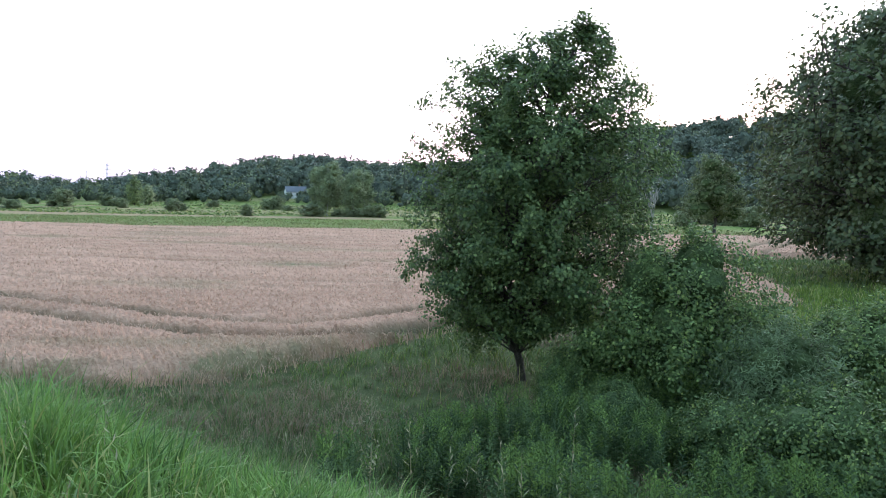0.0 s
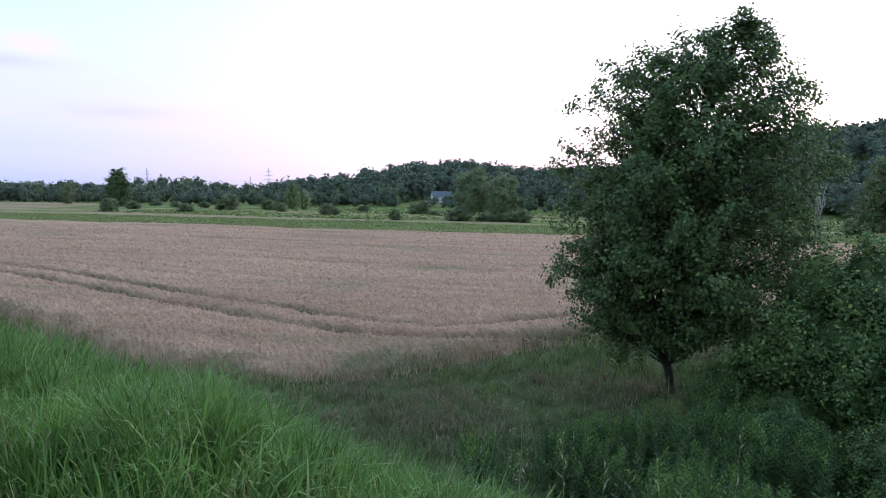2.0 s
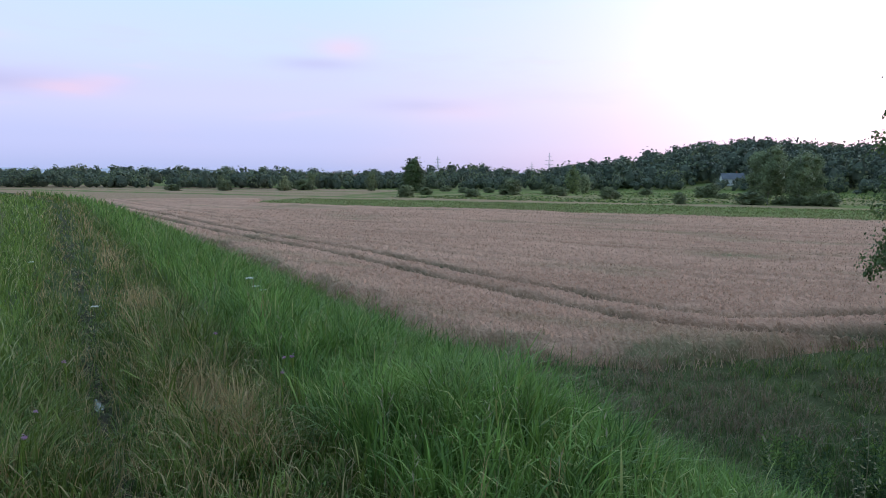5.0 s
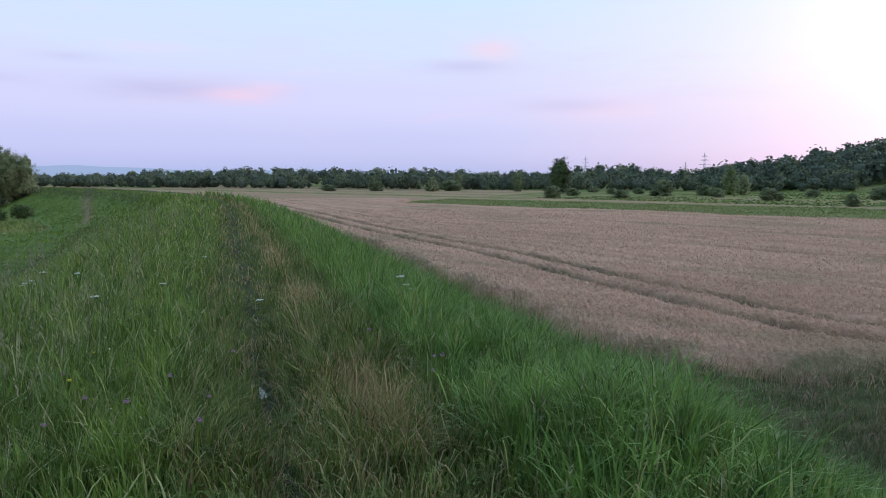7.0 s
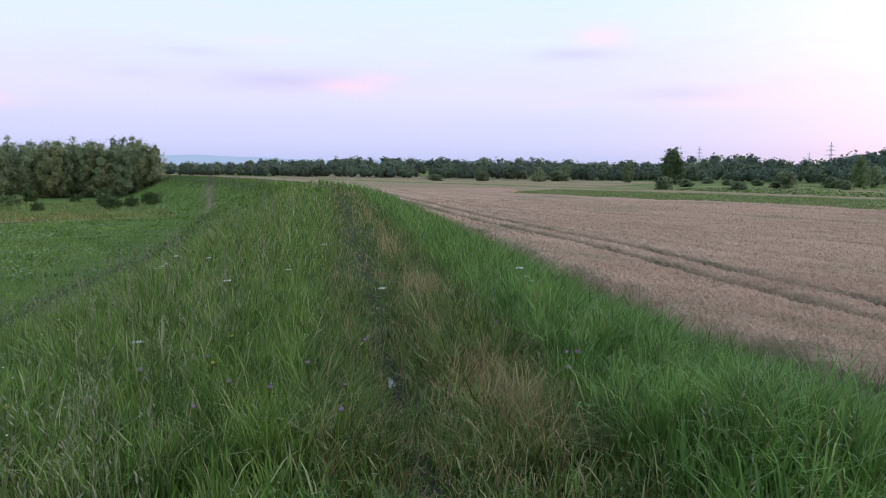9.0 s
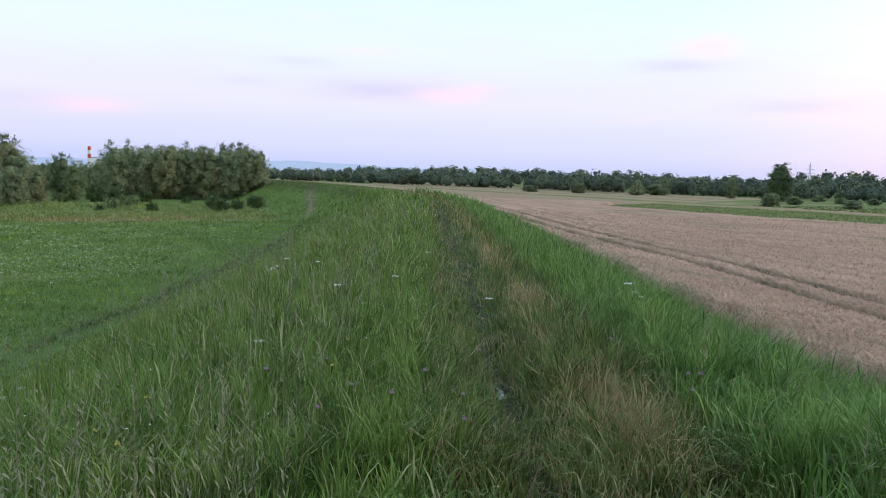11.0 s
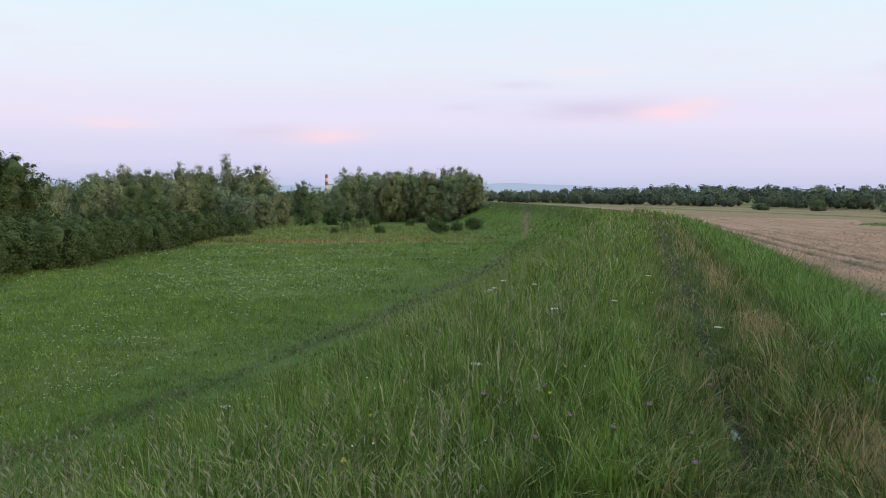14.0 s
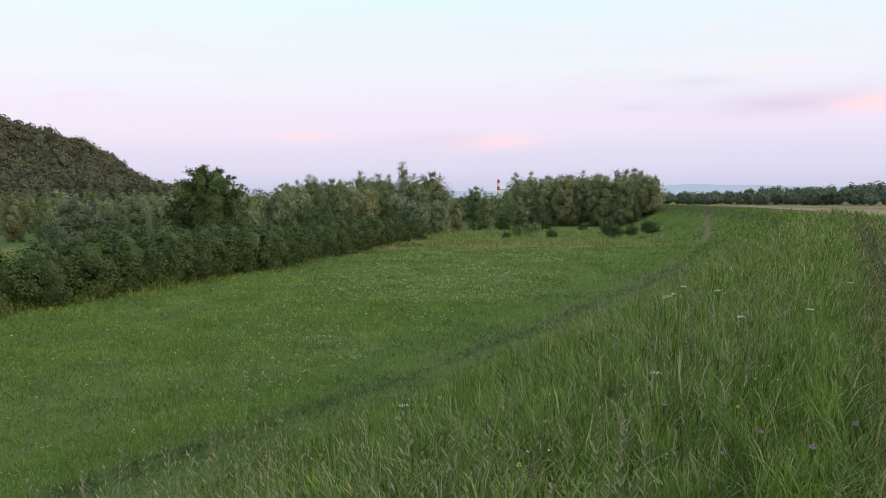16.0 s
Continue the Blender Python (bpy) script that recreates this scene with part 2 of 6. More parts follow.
def ground_material():
    """Turf, bare earth and straw, told apart by what grows where (the 'cover' attribute: r straw, g bare earth, b lush)."""
    m, nt = material("turf_and_soil")
    geo = nt.nodes.new("ShaderNodeNewGeometry")
    at = nt.nodes.new("ShaderNodeAttribute")
    at.attribute_name = "cover"
    sep = nt.nodes.new("ShaderNodeSeparateColor")
    nt.links.new(at.outputs["Color"], sep.inputs[0])
    outs = []
    for sc, det in ((0.05, 4.0), (0.9, 6.0), (14.0, 5.0)):
        n = nt.nodes.new("ShaderNodeTexNoise")
        n.inputs["Scale"].default_value, n.inputs["Detail"].default_value = sc, det
        nt.links.new(geo.outputs["Position"], n.inputs[0])
        outs.append(n.outputs[0])
    t = math_node(nt, "MULTIPLY_ADD", outs[1], 1.3, math_node(nt, "MULTIPLY_ADD", outs[2], 1.0, -0.65), clamp=True)
    t2 = math_node(nt, "MULTIPLY_ADD", outs[0], 2.6, -0.8, clamp=True)
    green = mix_node(nt, t, (0.05, 0.085, 0.018, 1), (0.125, 0.185, 0.04, 1))
    green = mix_node(nt, math_node(nt, "MULTIPLY", t2, 0.45), green, (0.15, 0.19, 0.07, 1))
    lush = mix_node(nt, t, (0.085, 0.125, 0.026, 1), (0.19, 0.25, 0.058, 1))
    green = mix_node(nt, sep.outputs[2], green, lush)
    straw = mix_node(nt, t, (0.26, 0.16, 0.1, 1), (0.45, 0.29, 0.19, 1))
    soil = mix_node(nt, t, (0.025, 0.02, 0.014, 1), (0.085, 0.066, 0.043, 1))
    col = mix_node(nt, sep.outputs[0], green, straw)
    # alpha: dark ground under tall growth, thatch plus shade put into the colour
    col = mix_node(nt, at.outputs["Alpha"], mix_node(nt, t, (0.03, 0.032, 0.016, 1), (0.085, 0.10, 0.04, 1)), col)
    col = mix_node(nt, sep.outputs[1], col, soil)
    bs = nt.nodes.new("ShaderNodeBsdfPrincipled")
    bs.inputs["Roughness"].default_value = 0.95
    bs.inputs["Specular IOR Level"].default_value = 0.1
    nt.links.new(col, bs.inputs["Base Color"])
    bp = nt.nodes.new("ShaderNodeBump")
    bp.inputs["Strength"].default_value, bp.inputs["Distance"].default_value = 0.6, 0.12
    nt.links.new(math_node(nt, "ADD", outs[1], outs[2]), bp.inputs["Height"])
    nt.links.new(bp.outputs[0], bs.inputs["Normal"])
    out = nt.nodes.new("ShaderNodeOutputMaterial")
    nt.links.new(bs.outputs[0], out.inputs[0])
    return m


M_GROUND = ground_material()
M_LUSH = leaf_material("lush_grass_blades", (0.048, 0.096, 0.019), (0.212, 0.34, 0.073), (0.33, 0.34, 0.12), 0.22, 0.9, 0.07)
M_MID = leaf_material("mixed_grass_blades", (0.05, 0.076, 0.016), (0.2, 0.25, 0.056), (0.33, 0.26, 0.125), 0.2, 0.7, 0.11)
M_LEFT = leaf_material("tall_fresh_grass_blades", (0.05, 0.092, 0.015), (0.235, 0.33, 0.065), (0.40, 0.38, 0.18), 0.22, 1.0, 0.1)
M_RUT = leaf_material("flattened_dark_grass", (0.075, 0.1, 0.026), (0.18, 0.22, 0.062), (0.2, 0.17, 0.08), 0.15, 2.0, 0.15)
M_SLOPE = leaf_material("slope_grass_blades", (0.08, 0.125, 0.022), (0.225, 0.30, 0.056), (0.36, 0.34, 0.14), 0.22, 2.6, 0.11)
M_DRY = leaf_material("dry_grass_blades", (0.25, 0.168, 0.074), (0.54, 0.39, 0.195), (0.12, 0.17, 0.045), 0.3, 0.8, 0.12)
M_MEADOW = leaf_material("meadow_blades", (0.1, 0.148, 0.026), (0.245, 0.32, 0.06), (0.28, 0.28, 0.1), 0.25, 9.0, 0.03)
M_WHEAT = leaf_material("ripe_wheat_ears", (0.35, 0.225, 0.155), (0.61, 0.405, 0.3), (0.3, 0.185, 0.125), 0.25, 9.0, 0.1)
M_ALDER = leaf_material("alder_leaves", (0.038, 0.066, 0.026), (0.168, 0.228, 0.082), (0.22, 0.285, 0.1), 0.38, 1.3, 0.08, 0.25)
M_BUSH = leaf_material("shrub_leaves", (0.04, 0.07, 0.026), (0.2, 0.28, 0.092), (0.28, 0.35, 0.105), 0.38, 0.9, 0.08, 0.25)
M_OAK = leaf_material("oak_leaves", (0.045, 0.062, 0.03), (0.135, 0.165, 0.075), (0.16, 0.18, 0.075), 0.28, 3.0, 0.05, 0.2)
M_HERB = leaf_material("goldenrod_leaves", (0.03, 0.057, 0.022), (0.12, 0.18, 0.062), (0.15, 0.21, 0.075), 0.25, 0.9, 0.1, 0.28)
M_HERB_TIP = leaf_material("goldenrod_tips", (0.075, 0.125, 0.03), (0.19, 0.27, 0.065), None, 0.3, 1.2, 0.1, 0.15)
M_VERGE = leaf_material("verge_blades", (0.145, 0.165, 0.06), (0.25, 0.275, 0.105), (0.3, 0.26, 0.13), 0.25, 14.0, 0.15)
M_WEEDS = leaf_material("rank_weed_blades", (0.14, 0.185, 0.042), (0.285, 0.34, 0.09), (0.36, 0.31, 0.15), 0.25, 9.0, 0.12)
M_SILVER = leaf_material("silver_willow_leaves", (0.11, 0.13, 0.08), (0.22, 0.245, 0.155), None, 0.28, 6.0, 0.1, 0.15)
M_REED = leaf_material("narrow_willow_leaves", (0.07, 0.105, 0.05), (0.185, 0.24, 0.115), None, 0.25, 1.2, 0.1, 0.12)
M_TIPPED = leaf_material("tipped_shrub_leaves", (0.038, 0.068, 0.024), (0.15, 0.21, 0.068), (0.24, 0.30, 0.085), 0.28, 0.8, 0.12, 0.25)
M_FRESH = leaf_material("light_green_leaves", (0.13, 0.16, 0.062), (0.27, 0.32, 0.125), None, 0.4, 6.0, 0.1, 0.2)
M_HEDGE = leaf_material("hedge_leaves", (0.046, 0.066, 0.02), (0.1, 0.134, 0.04), (0.13, 0.135, 0.048), 0.22, 3.0, 0.04, 0.12)
M_WOOD_L = leaf_material("woodland_leaves", (0.18, 0.2, 0.11), (0.37, 0.39, 0.215), (0.38, 0.38, 0.2), 0.45, 8.0, 0.1, 0.25)
# M_FAR, M_FAR_B, M_FAR_C: distance haze put into the leaf colour, lighter and bluer
M_FAR = leaf_material("hazed_woodland_leaves", (0.072, 0.092, 0.074), (0.148, 0.178, 0.125), (0.17, 0.18, 0.11), 0.15, 30.0, 0.08, 0.1)
M_HILL = leaf_material("hill_woodland_leaves", (0.062, 0.062, 0.04), (0.13, 0.125, 0.072), (0.16, 0.135, 0.08), 0.15, 25.0, 0.12, 0.1)
M_FAR_B = leaf_material("hazed_light_leaves", (0.085, 0.105, 0.068), (0.175, 0.2, 0.115), (0.2, 0.2, 0.11), 0.15, 30.0, 0.1, 0.1)
M_FAR_C = leaf_material("hazed_dark_leaves", (0.056, 0.072, 0.06), (0.112, 0.138, 0.102), None, 0.15, 30.0, 0.1, 0.1)
M_HILL_B = leaf_material("hill_light_leaves", (0.082, 0.08, 0.05), (0.16, 0.15, 0.082), (0.18, 0.145, 0.08), 0.15, 25.0, 0.12, 0.1)
M_BROAD = leaf_material("broad_weed_leaves", (0.045, 0.085, 0.016), (0.13, 0.205, 0.042), (0.17, 0.24, 0.06), 0.25, 1.0, 0.1, 0.2)
M_BANK = leaf_material("rank_bank_grass", (0.045, 0.075, 0.026), (0.165, 0.23, 0.075), (0.25, 0.22, 0.115), 0.24, 1.0, 0.12)
M_SORREL = leaf_material("reddish_seeding_grass", (0.14, 0.105, 0.07), (0.34, 0.255, 0.175), (0.12, 0.15, 0.055), 0.28, 1.0, 0.25)
M_ASH = leaf_material("ash_leaves", (0.085, 0.10, 0.052), (0.19, 0.215, 0.10), None, 0.25, 4.0, 0.1, 0.15)
# crown cores: dark fill, the shade inside a crown put into the colour
M_CORE_SHADE = rough_material("shaded_crown_core", (0.035, 0.053, 0.02), (0.10, 0.138, 0.05), 2.2, 0.9, 1.0, 5.0)
M_CORE_SHADE_WOOD = rough_material("woodland_shaded_core", (0.08, 0.095, 0.045), (0.2, 0.22, 0.105), 1.4, 0.9, 1.0, 5.0)
# same haze tint in the colour of the far cores
M_INNER_FAR = rough_material("hazed_inner_foliage", (0.055, 0.068, 0.052), (0.13, 0.15, 0.104), 0.8, 0.95, 1.0, 4.0)
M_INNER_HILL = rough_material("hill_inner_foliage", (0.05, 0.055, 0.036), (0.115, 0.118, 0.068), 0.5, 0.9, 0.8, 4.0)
M_WOOD_Y = leaf_material("olive_tree_leaves", (0.19, 0.185, 0.085), (0.38, 0.355, 0.17), None, 0.45, 8.0, 0.1, 0.25)
M_WOOD_D = leaf_material("dark_tree_leaves", (0.1, 0.12, 0.062), (0.225, 0.255, 0.125), None, 0.4, 8.0, 0.1, 0.25)
M_BARK = rough_material("bark", (0.035, 0.03, 0.025), (0.12, 0.105, 0.09), 3.0, 0.95, 0.8)
M_PALE = rough_material("bleached_dead_wood", (0.22, 0.2, 0.18), (0.4, 0.37, 0.34), 3.0, 0.9, 0.5)
M_STALK = leaf_material("seed_stalks", (0.17, 0.155, 0.085), (0.32, 0.285, 0.17), None, 0.25, 1.0)
M_WHITE = leaf_material("white_petals", (0.58, 0.58, 0.52), (0.8, 0.8, 0.74), None, 0.3, 1.0, 0.1, 0.3)
M_PURPLE = leaf_material("mauve_petals", (0.28, 0.13, 0.22), (0.45, 0.26, 0.38), None, 0.3, 1.0)
M_YELLOW = leaf_material("yellow_petals", (0.6, 0.45, 0.03), (0.75, 0.6, 0.06), None, 0.3, 1.0)

# ---- the ground: one sheet from the camera's feet to the horizon ----
def wheat_edge(s):
    """Distance across the embankment at which the wheat begins."""
    return np.interp(s, [-60, -10, 4, 10, 13.3, 14.6, 15.5, 17, 20, 40, 75, 300], [60, 48, 40, 33, 28, 19.0, 14.0, 11.8, 10.7, 10.3, 10.2, 10.2])


def in_wheat(x, y):
    s, v = along_across(x, y)
    edge = wheat_edge(s) + (fnoise(x, y, 4.0) - 0.5) * 2.2
    k = (v > edge) & (y < 98.5 + (fnoise(x, y, 9.0) - 0.5) * 1.5 + np.clip(-x - 104, 0, 60) * 1.2)
    k &= x < 46 + (y - 80) * 0.15
    k &= ~(((x - 34) / 13.0) ** 2 + ((y - 57) / 10.5) ** 2 < 1 + 0.35 * (fnoise(x, y, 5.0) - 0.5))
    k &= ~((x > 18.5 + (y - 40) * 0.2) & (y < 57))
    return k


def trail_centre(s):
    return 0.15 + 0.05 * np.sin(s * 0.7) + 0.03 * np.sin(s * 2.3)


def build_ground():
    ang = np.concatenate([np.arange(-42, 128, 0.55), np.arange(128, 318, 4.0)])
    rad = np.concatenate([[0.0, 0.4], 0.8 * 1.042 ** np.arange(212)])
    rad = rad[rad < 4800]
    a, r = np.meshgrid(np.radians(ang), rad)
    x, y = -np.sin(a) * r, np.cos(a) * r
    z = land(x, y)
    n, k = x.shape
    v = np.stack([x, y, z], -1).reshape(-1, 3)
    i, j = np.meshgrid(np.arange(n - 1), np.arange(k), indexing="ij")
    j1 = (j + 1) % k
    f = np.stack([i * k + j, i * k + j1, (i + 1) * k + j1, (i + 1) * k + j], -1).reshape(-1, 4)[:, ::-1]
    me = fast_mesh("ground", v, f.ravel(), np.full(len(f), 4), [M_GROUND], smooth=True)
    X, Y = v[:, 0], v[:, 1]
    s, w = along_across(X, Y)
    d, az = np.hypot(X, Y), heading(X, Y)
    straw, soil, lush = np.zeros(len(v)), np.zeros(len(v)), np.zeros(len(v))
    fieldside = w > 11.5
    straw = np.maximum(straw, in_wheat(X, Y) * 0.75)
    band = fieldside & (az < 64)
    tan0 = np.interp(X, [-130, -100, -50, 50], [139, 142, 149, 150]) + (fnoise(X, Y * 0, 14.0) - 0.5) * 2
    tan1 = np.interp(X, [-130, -100, -50, 50], [170, 167, 162, 158]) + (fnoise(X + 50, Y * 0, 9.0) - 0.5) * 4
    straw = np.maximum(straw, band * step(0, 2, Y - tan0) * (1 - step(0, 2, Y - tan1)) * 0.75)
    straw = np.maximum(straw, band * step(0, 5, -X - 116 - (Y - 111) * 0.4) * step(98, 104, Y) * (1 - step(250, 275, Y)) * 0.9)
    strip = band * (X < -118) * np.maximum(step(152, 154, Y) * (1 - step(160, 163, Y)), 0.7 * step(180, 182, Y) * (1 - step(186, 190, Y)) + step(213, 215, Y) * (1 - step(222, 226, Y)))
    straw = straw * (1 - strip)
    straw = np.maximum(straw, band * step(255, 262, Y) * (1 - step(275, 285, Y)) * step(-75, -60, X) * (1 - step(-45, -30, X)) * 0.8)
    straw = np.maximum(straw, band * step(172, 178, Y) * (0.02 + 0.4 * step(0.46, 0.66, fnoise(X * 0.2, Y, 12.0))))
    # reeds and dry weeds past the end of the mown meadow
    past = (w < -11) * step(-73, -75, X) * (1 - step(-78, -84, X)) * (fnoise(X, Y, 6.0) > 0.42)
    straw = np.maximum(straw, past * 0.6)
    straw = np.maximum(straw, (w < -14) * 0.12 * step(0.5, 0.68, fnoise(X + 9, Y, 9.0)) * step(-66, -30, X))
    trail = np.exp(-((w - trail_centre(s)) / 0.095) ** 2) * (s > -8) * (0.2 + 0.8 * step(0.35, 0.65, vnoise(s, w, 0.7))) * (1 - 0.6 * step(20, 60, s))
    soil = np.maximum(soil, trail)
    wig = 0.25 * (vnoise(s, 0 * s, 4.0) - 0.5)
    ruts = np.exp(-((w - rut_line(s) + wig) / 0.22) ** 2) + 0.4 * np.exp(-((w - rut_line(s) - 1.6 + wig) / 0.2) ** 2)
    soil = np.maximum(soil, ruts * (s < 80) * 0.5 * step(0.3, 0.7, vnoise(s, w * 3, 1.6)))
    # the ramp of bare earth that climbs the embankment further on
    ramp = np.exp(-((w - np.interp(s, [70, 77, 84, 92, 98, 105, 113], [-9.0, -8.0, -7.2, -6.2, -5.0, -3.3, -1.2])) / 0.42) ** 2) * (s > 74) * (s < 114)
    soil = np.maximum(soil, ramp * 0.3)
    straw = np.maximum(straw, ramp * 0.9)
    lush = np.maximum(lush, step(-1.5, -4, w) * (w > -10))
    lush = np.maximum(lush, band * (Y > 98) * (0.3 + 0.5 * fnoise(X * 0.3, Y, 9.0)))
    straw = np.maximum(straw, band * step(98, 101, Y) * (1 - step(132, 138, Y)) * 0.12)
    straw = np.maximum(straw, band * (Y > 172) * 0.06)
    for y0, y1, x0, x1 in ((176, 181, -160, -45), (204, 211, -190, -70), (188, 191, -60, 10), (226, 232, -120, -20)):
        straw = np.maximum(straw, band * step(y0, y0 + 1.5, Y) * (1 - step(y1 - 1.5, y1, Y)) * (X > x0) * (X < x1) * 0.75)
    # darkened under tall grass: dead thatch, and the shade between blades as colour
    thatch_and_shade = np.maximum(((w > -4.5) & (w < 12)) * 0.8, np.clip(ruts, 0, 1) * 0.5)
    thatch_and_shade = np.maximum(thatch_and_shade, ((w >= 12) & (w < wheat_edge(s) + 2.5) & (Y < 60)) * 0.8)
    thatch_and_shade = np.maximum(thatch_and_shade, ((X > 10) & (Y < 78) & (Y > 18) & (w > 12) & ~in_wheat(X, Y)) * (0.3 + 0.6 * fnoise(X, Y, 6.0)))
    col = np.stack([straw, soil, lush, 1 - thatch_and_shade], -1).astype(np.float32)
    at = me.color_attributes.new("cover", "FLOAT_COLOR", "POINT")
    at.data.foreach_set("color", col.ravel())
    tagged(new("ground", me), "grassy flood embankment and flat farmland with a worn foot trail", "ground", kind="structure")


build_ground()


def polyline_distance(x, y, pts):
    best = np.full(np.shape(x), 1e9)
    for (x0, y0), (x1, y1) in zip(pts, pts[1:]):
        dx, dy = x1 - x0, y1 - y0
        t = np.clip(((x - x0) * dx + (y - y0) * dy) / (dx * dx + dy * dy), 0, 1)
        best = np.minimum(best, np.hypot(x - x0 - t * dx, y - y0 - t * dy))
    return best


HEADLAND = [(-190, 110), (-110, 74), (-50, 45.2), (-36, 39.2), (-24.2, 34.0), (-15.6, 29.3), (-10.2, 26.4), (-7.5, 25.3), (-5.1, 25.4), (-3, 26.8), (1, 30.5), (8, 37)]
TRAMLINES = [([(-160, 104), (-62, 58), (-29, 50), (-4, 52), (22, 52)], 0.3), ([(-120, 96), (-60, 74), (0, 75), (45, 74)], 0.25),
             ([(-70, 60), (-40, 45), (-18, 38.5), (6, 38.5), (16, 40)], 0.22), ([(-60, 64.5), (-30, 63.5), (30, 63.5)], 0.2),
             ([(22, 52), (24.5, 60), (29, 70), (36, 81), (42, 92)], 1.0)]


def wheat_height(x, y):
    """Height of the ears over the soil; low in the wheel tracks of the tramlines."""
    h = 0.70 + (fnoise(x, y, 2.0) - 0.5) * 0.14 + (fnoise(x, y, 11.0) - 0.5) * 0.16
    for pts, deep in [(HEADLAND, 1.0)] + TRAMLINES:
        d = polyline_distance(x, y, pts)
        rut = np.exp(-((d - 1.15) / 0.34) ** 2)
        h = h - 0.52 * deep * rut * (0.45 + 0.8 * fnoise(x, y, 6.0))
    s, v = along_across(x, y)
    inside = v - wheat_edge(s) - (fnoise(x, y, 4.0) - 0.5) * 2.2
    corner = 1 - step(14.5, 18.5, s)
    h = np.clip(h, 0.06, 1) * (0.12 + 0.88 * step(-0.1, 0.9 + 3.6 * corner, inside + (fnoise(x, y, 1.1) - 0.5) * (1.0 + 2.2 * corner)))
    return h


def worn_shaded_ruts(x, y):
    """Where tractor wheels have pressed the crop down to weedy soil; also darkens the ruts as shade."""
    k = np.zeros(np.shape(x))
    for pts, deep in [(HEADLAND, 1.0)] + TRAMLINES:
        d = polyline_distance(x, y, pts)
        k = np.maximum(k, deep * np.exp(-((d - 1.15) / 0.42) ** 2) * (0.5 + 0.9 * fnoise(x, y, 5.0)))
    return np.clip(k, 0, 1)


def wheat_material():
    """Ripe wheat from above: mottled tan, streaked along the drill rows; worn wheel tracks, darkened as in shade, and
    weedy places by attribute.
    """
    m, nt = material("ripe_wheat_stand")
    geo = nt.nodes.new("ShaderNodeNewGeometry")
    outs = []
    for sc, scale in ((1.0, (0.05, 0.35, 0.1)), (1.0, (1.1, 1.6, 1.0)), (1.0, (9.0, 14.0, 9.0))):
        mp = nt.nodes.new("ShaderNodeMapping")
        mp.inputs["Scale"].default_value = scale
        nt.links.new(geo.outputs["Position"], mp.inputs[0])
        n = nt.nodes.new("ShaderNodeTexNoise")
        n.inputs["Scale"].default_value, n.inputs["Detail"].default_value = sc, 5.0
        nt.links.new(mp.outputs[0], n.inputs[0])
        outs.append(n.outputs[0])
    t = math_node(nt, "MULTIPLY_ADD", outs[0], 1.0, math_node(nt, "MULTIPLY_ADD", outs[1], 0.9, math_node(nt, "MULTIPLY_ADD", outs[2], 1.3, -1.1)), clamp=True)
    at = nt.nodes.new("ShaderNodeAttribute")
    at.attribute_name = "cover"
    sep = nt.nodes.new("ShaderNodeSeparateColor")
    nt.links.new(at.outputs["Color"], sep.inputs[0])
    col = mix_node(nt, t, (0.305, 0.165, 0.108, 1), (0.61, 0.365, 0.255, 1))
    col = mix_node(nt, sep.outputs[1], col, mix_node(nt, outs[2], (0.07, 0.10, 0.04, 1), (0.2, 0.2, 0.1, 1)))
    # ruts: weedy soil, with the shade between the stems mixed into its colour
    col = mix_node(nt, sep.outputs[0], col, mix_node(nt, outs[1], (0.05, 0.045, 0.028, 1), (0.13, 0.12, 0.06, 1)))
    bs = nt.nodes.new("ShaderNodeBsdfPrincipled")
    bs.inputs["Roughness"].default_value = 0.95
    bs.inputs["Specular IOR Level"].default_value = 0.1
    nt.links.new(col, bs.inputs["Base Color"])
    bp = nt.nodes.new("ShaderNodeBump")
    bp.inputs["Strength"].default_value, bp.inputs["Distance"].default_value = 0.8, 0.1
    nt.links.new(outs[2], bp.inputs["Height"])
    nt.links.new(bp.outputs[0], bs.inputs["Normal"])
    out = nt.nodes.new("ShaderNodeOutputMaterial")
    nt.links.new(bs.outputs[0], out.inputs[0])
    return m


def blades(x, y, h, w, lean, bendy, mats, name, mat_index=None, zoff=-0.02):
    """Tapered, bent blades of two faces each."""
    n = len(x)
    g = land(x, y) + zoff
    t = rng.uniform(0, 2 * np.pi, n)
    dirx, diry = np.cos(t), np.sin(t)
    p = rng.uniform(0, 2 * np.pi, n)
    sx, sy = np.cos(p) * w, np.sin(p) * w
    m1, m2 = lean * h * 0.35, lean * h * (0.8 + bendy)
    top = h * (1 - 0.35 * bendy * lean)
    z0 = np.zeros(n)
    v = np.stack([np.stack([x - sx, y - sy, g], -1), np.stack([x + sx, y + sy, g], -1),
                  np.stack([x + dirx * m1 + sx * 0.8, y + diry * m1 + sy * 0.8, g + h * 0.58], -1),
                  np.stack([x + dirx * m1 - sx * 0.8, y + diry * m1 - sy * 0.8, g + h * 0.58], -1),
                  np.stack([x + dirx * m2, y + diry * m2, g + top], -1)], 1).reshape(-1, 3)
    b = np.arange(n)[:, None] * 5
    f = np.concatenate([b + np.array([0, 1, 2, 3]), b + np.array([3, 2, 4])], 1).ravel()
    sizes = np.tile([4, 3], n)
    mi = None if mat_index is None else np.repeat(mat_index, 2)
    return fast_mesh(name, v, f, sizes, mats, mi)


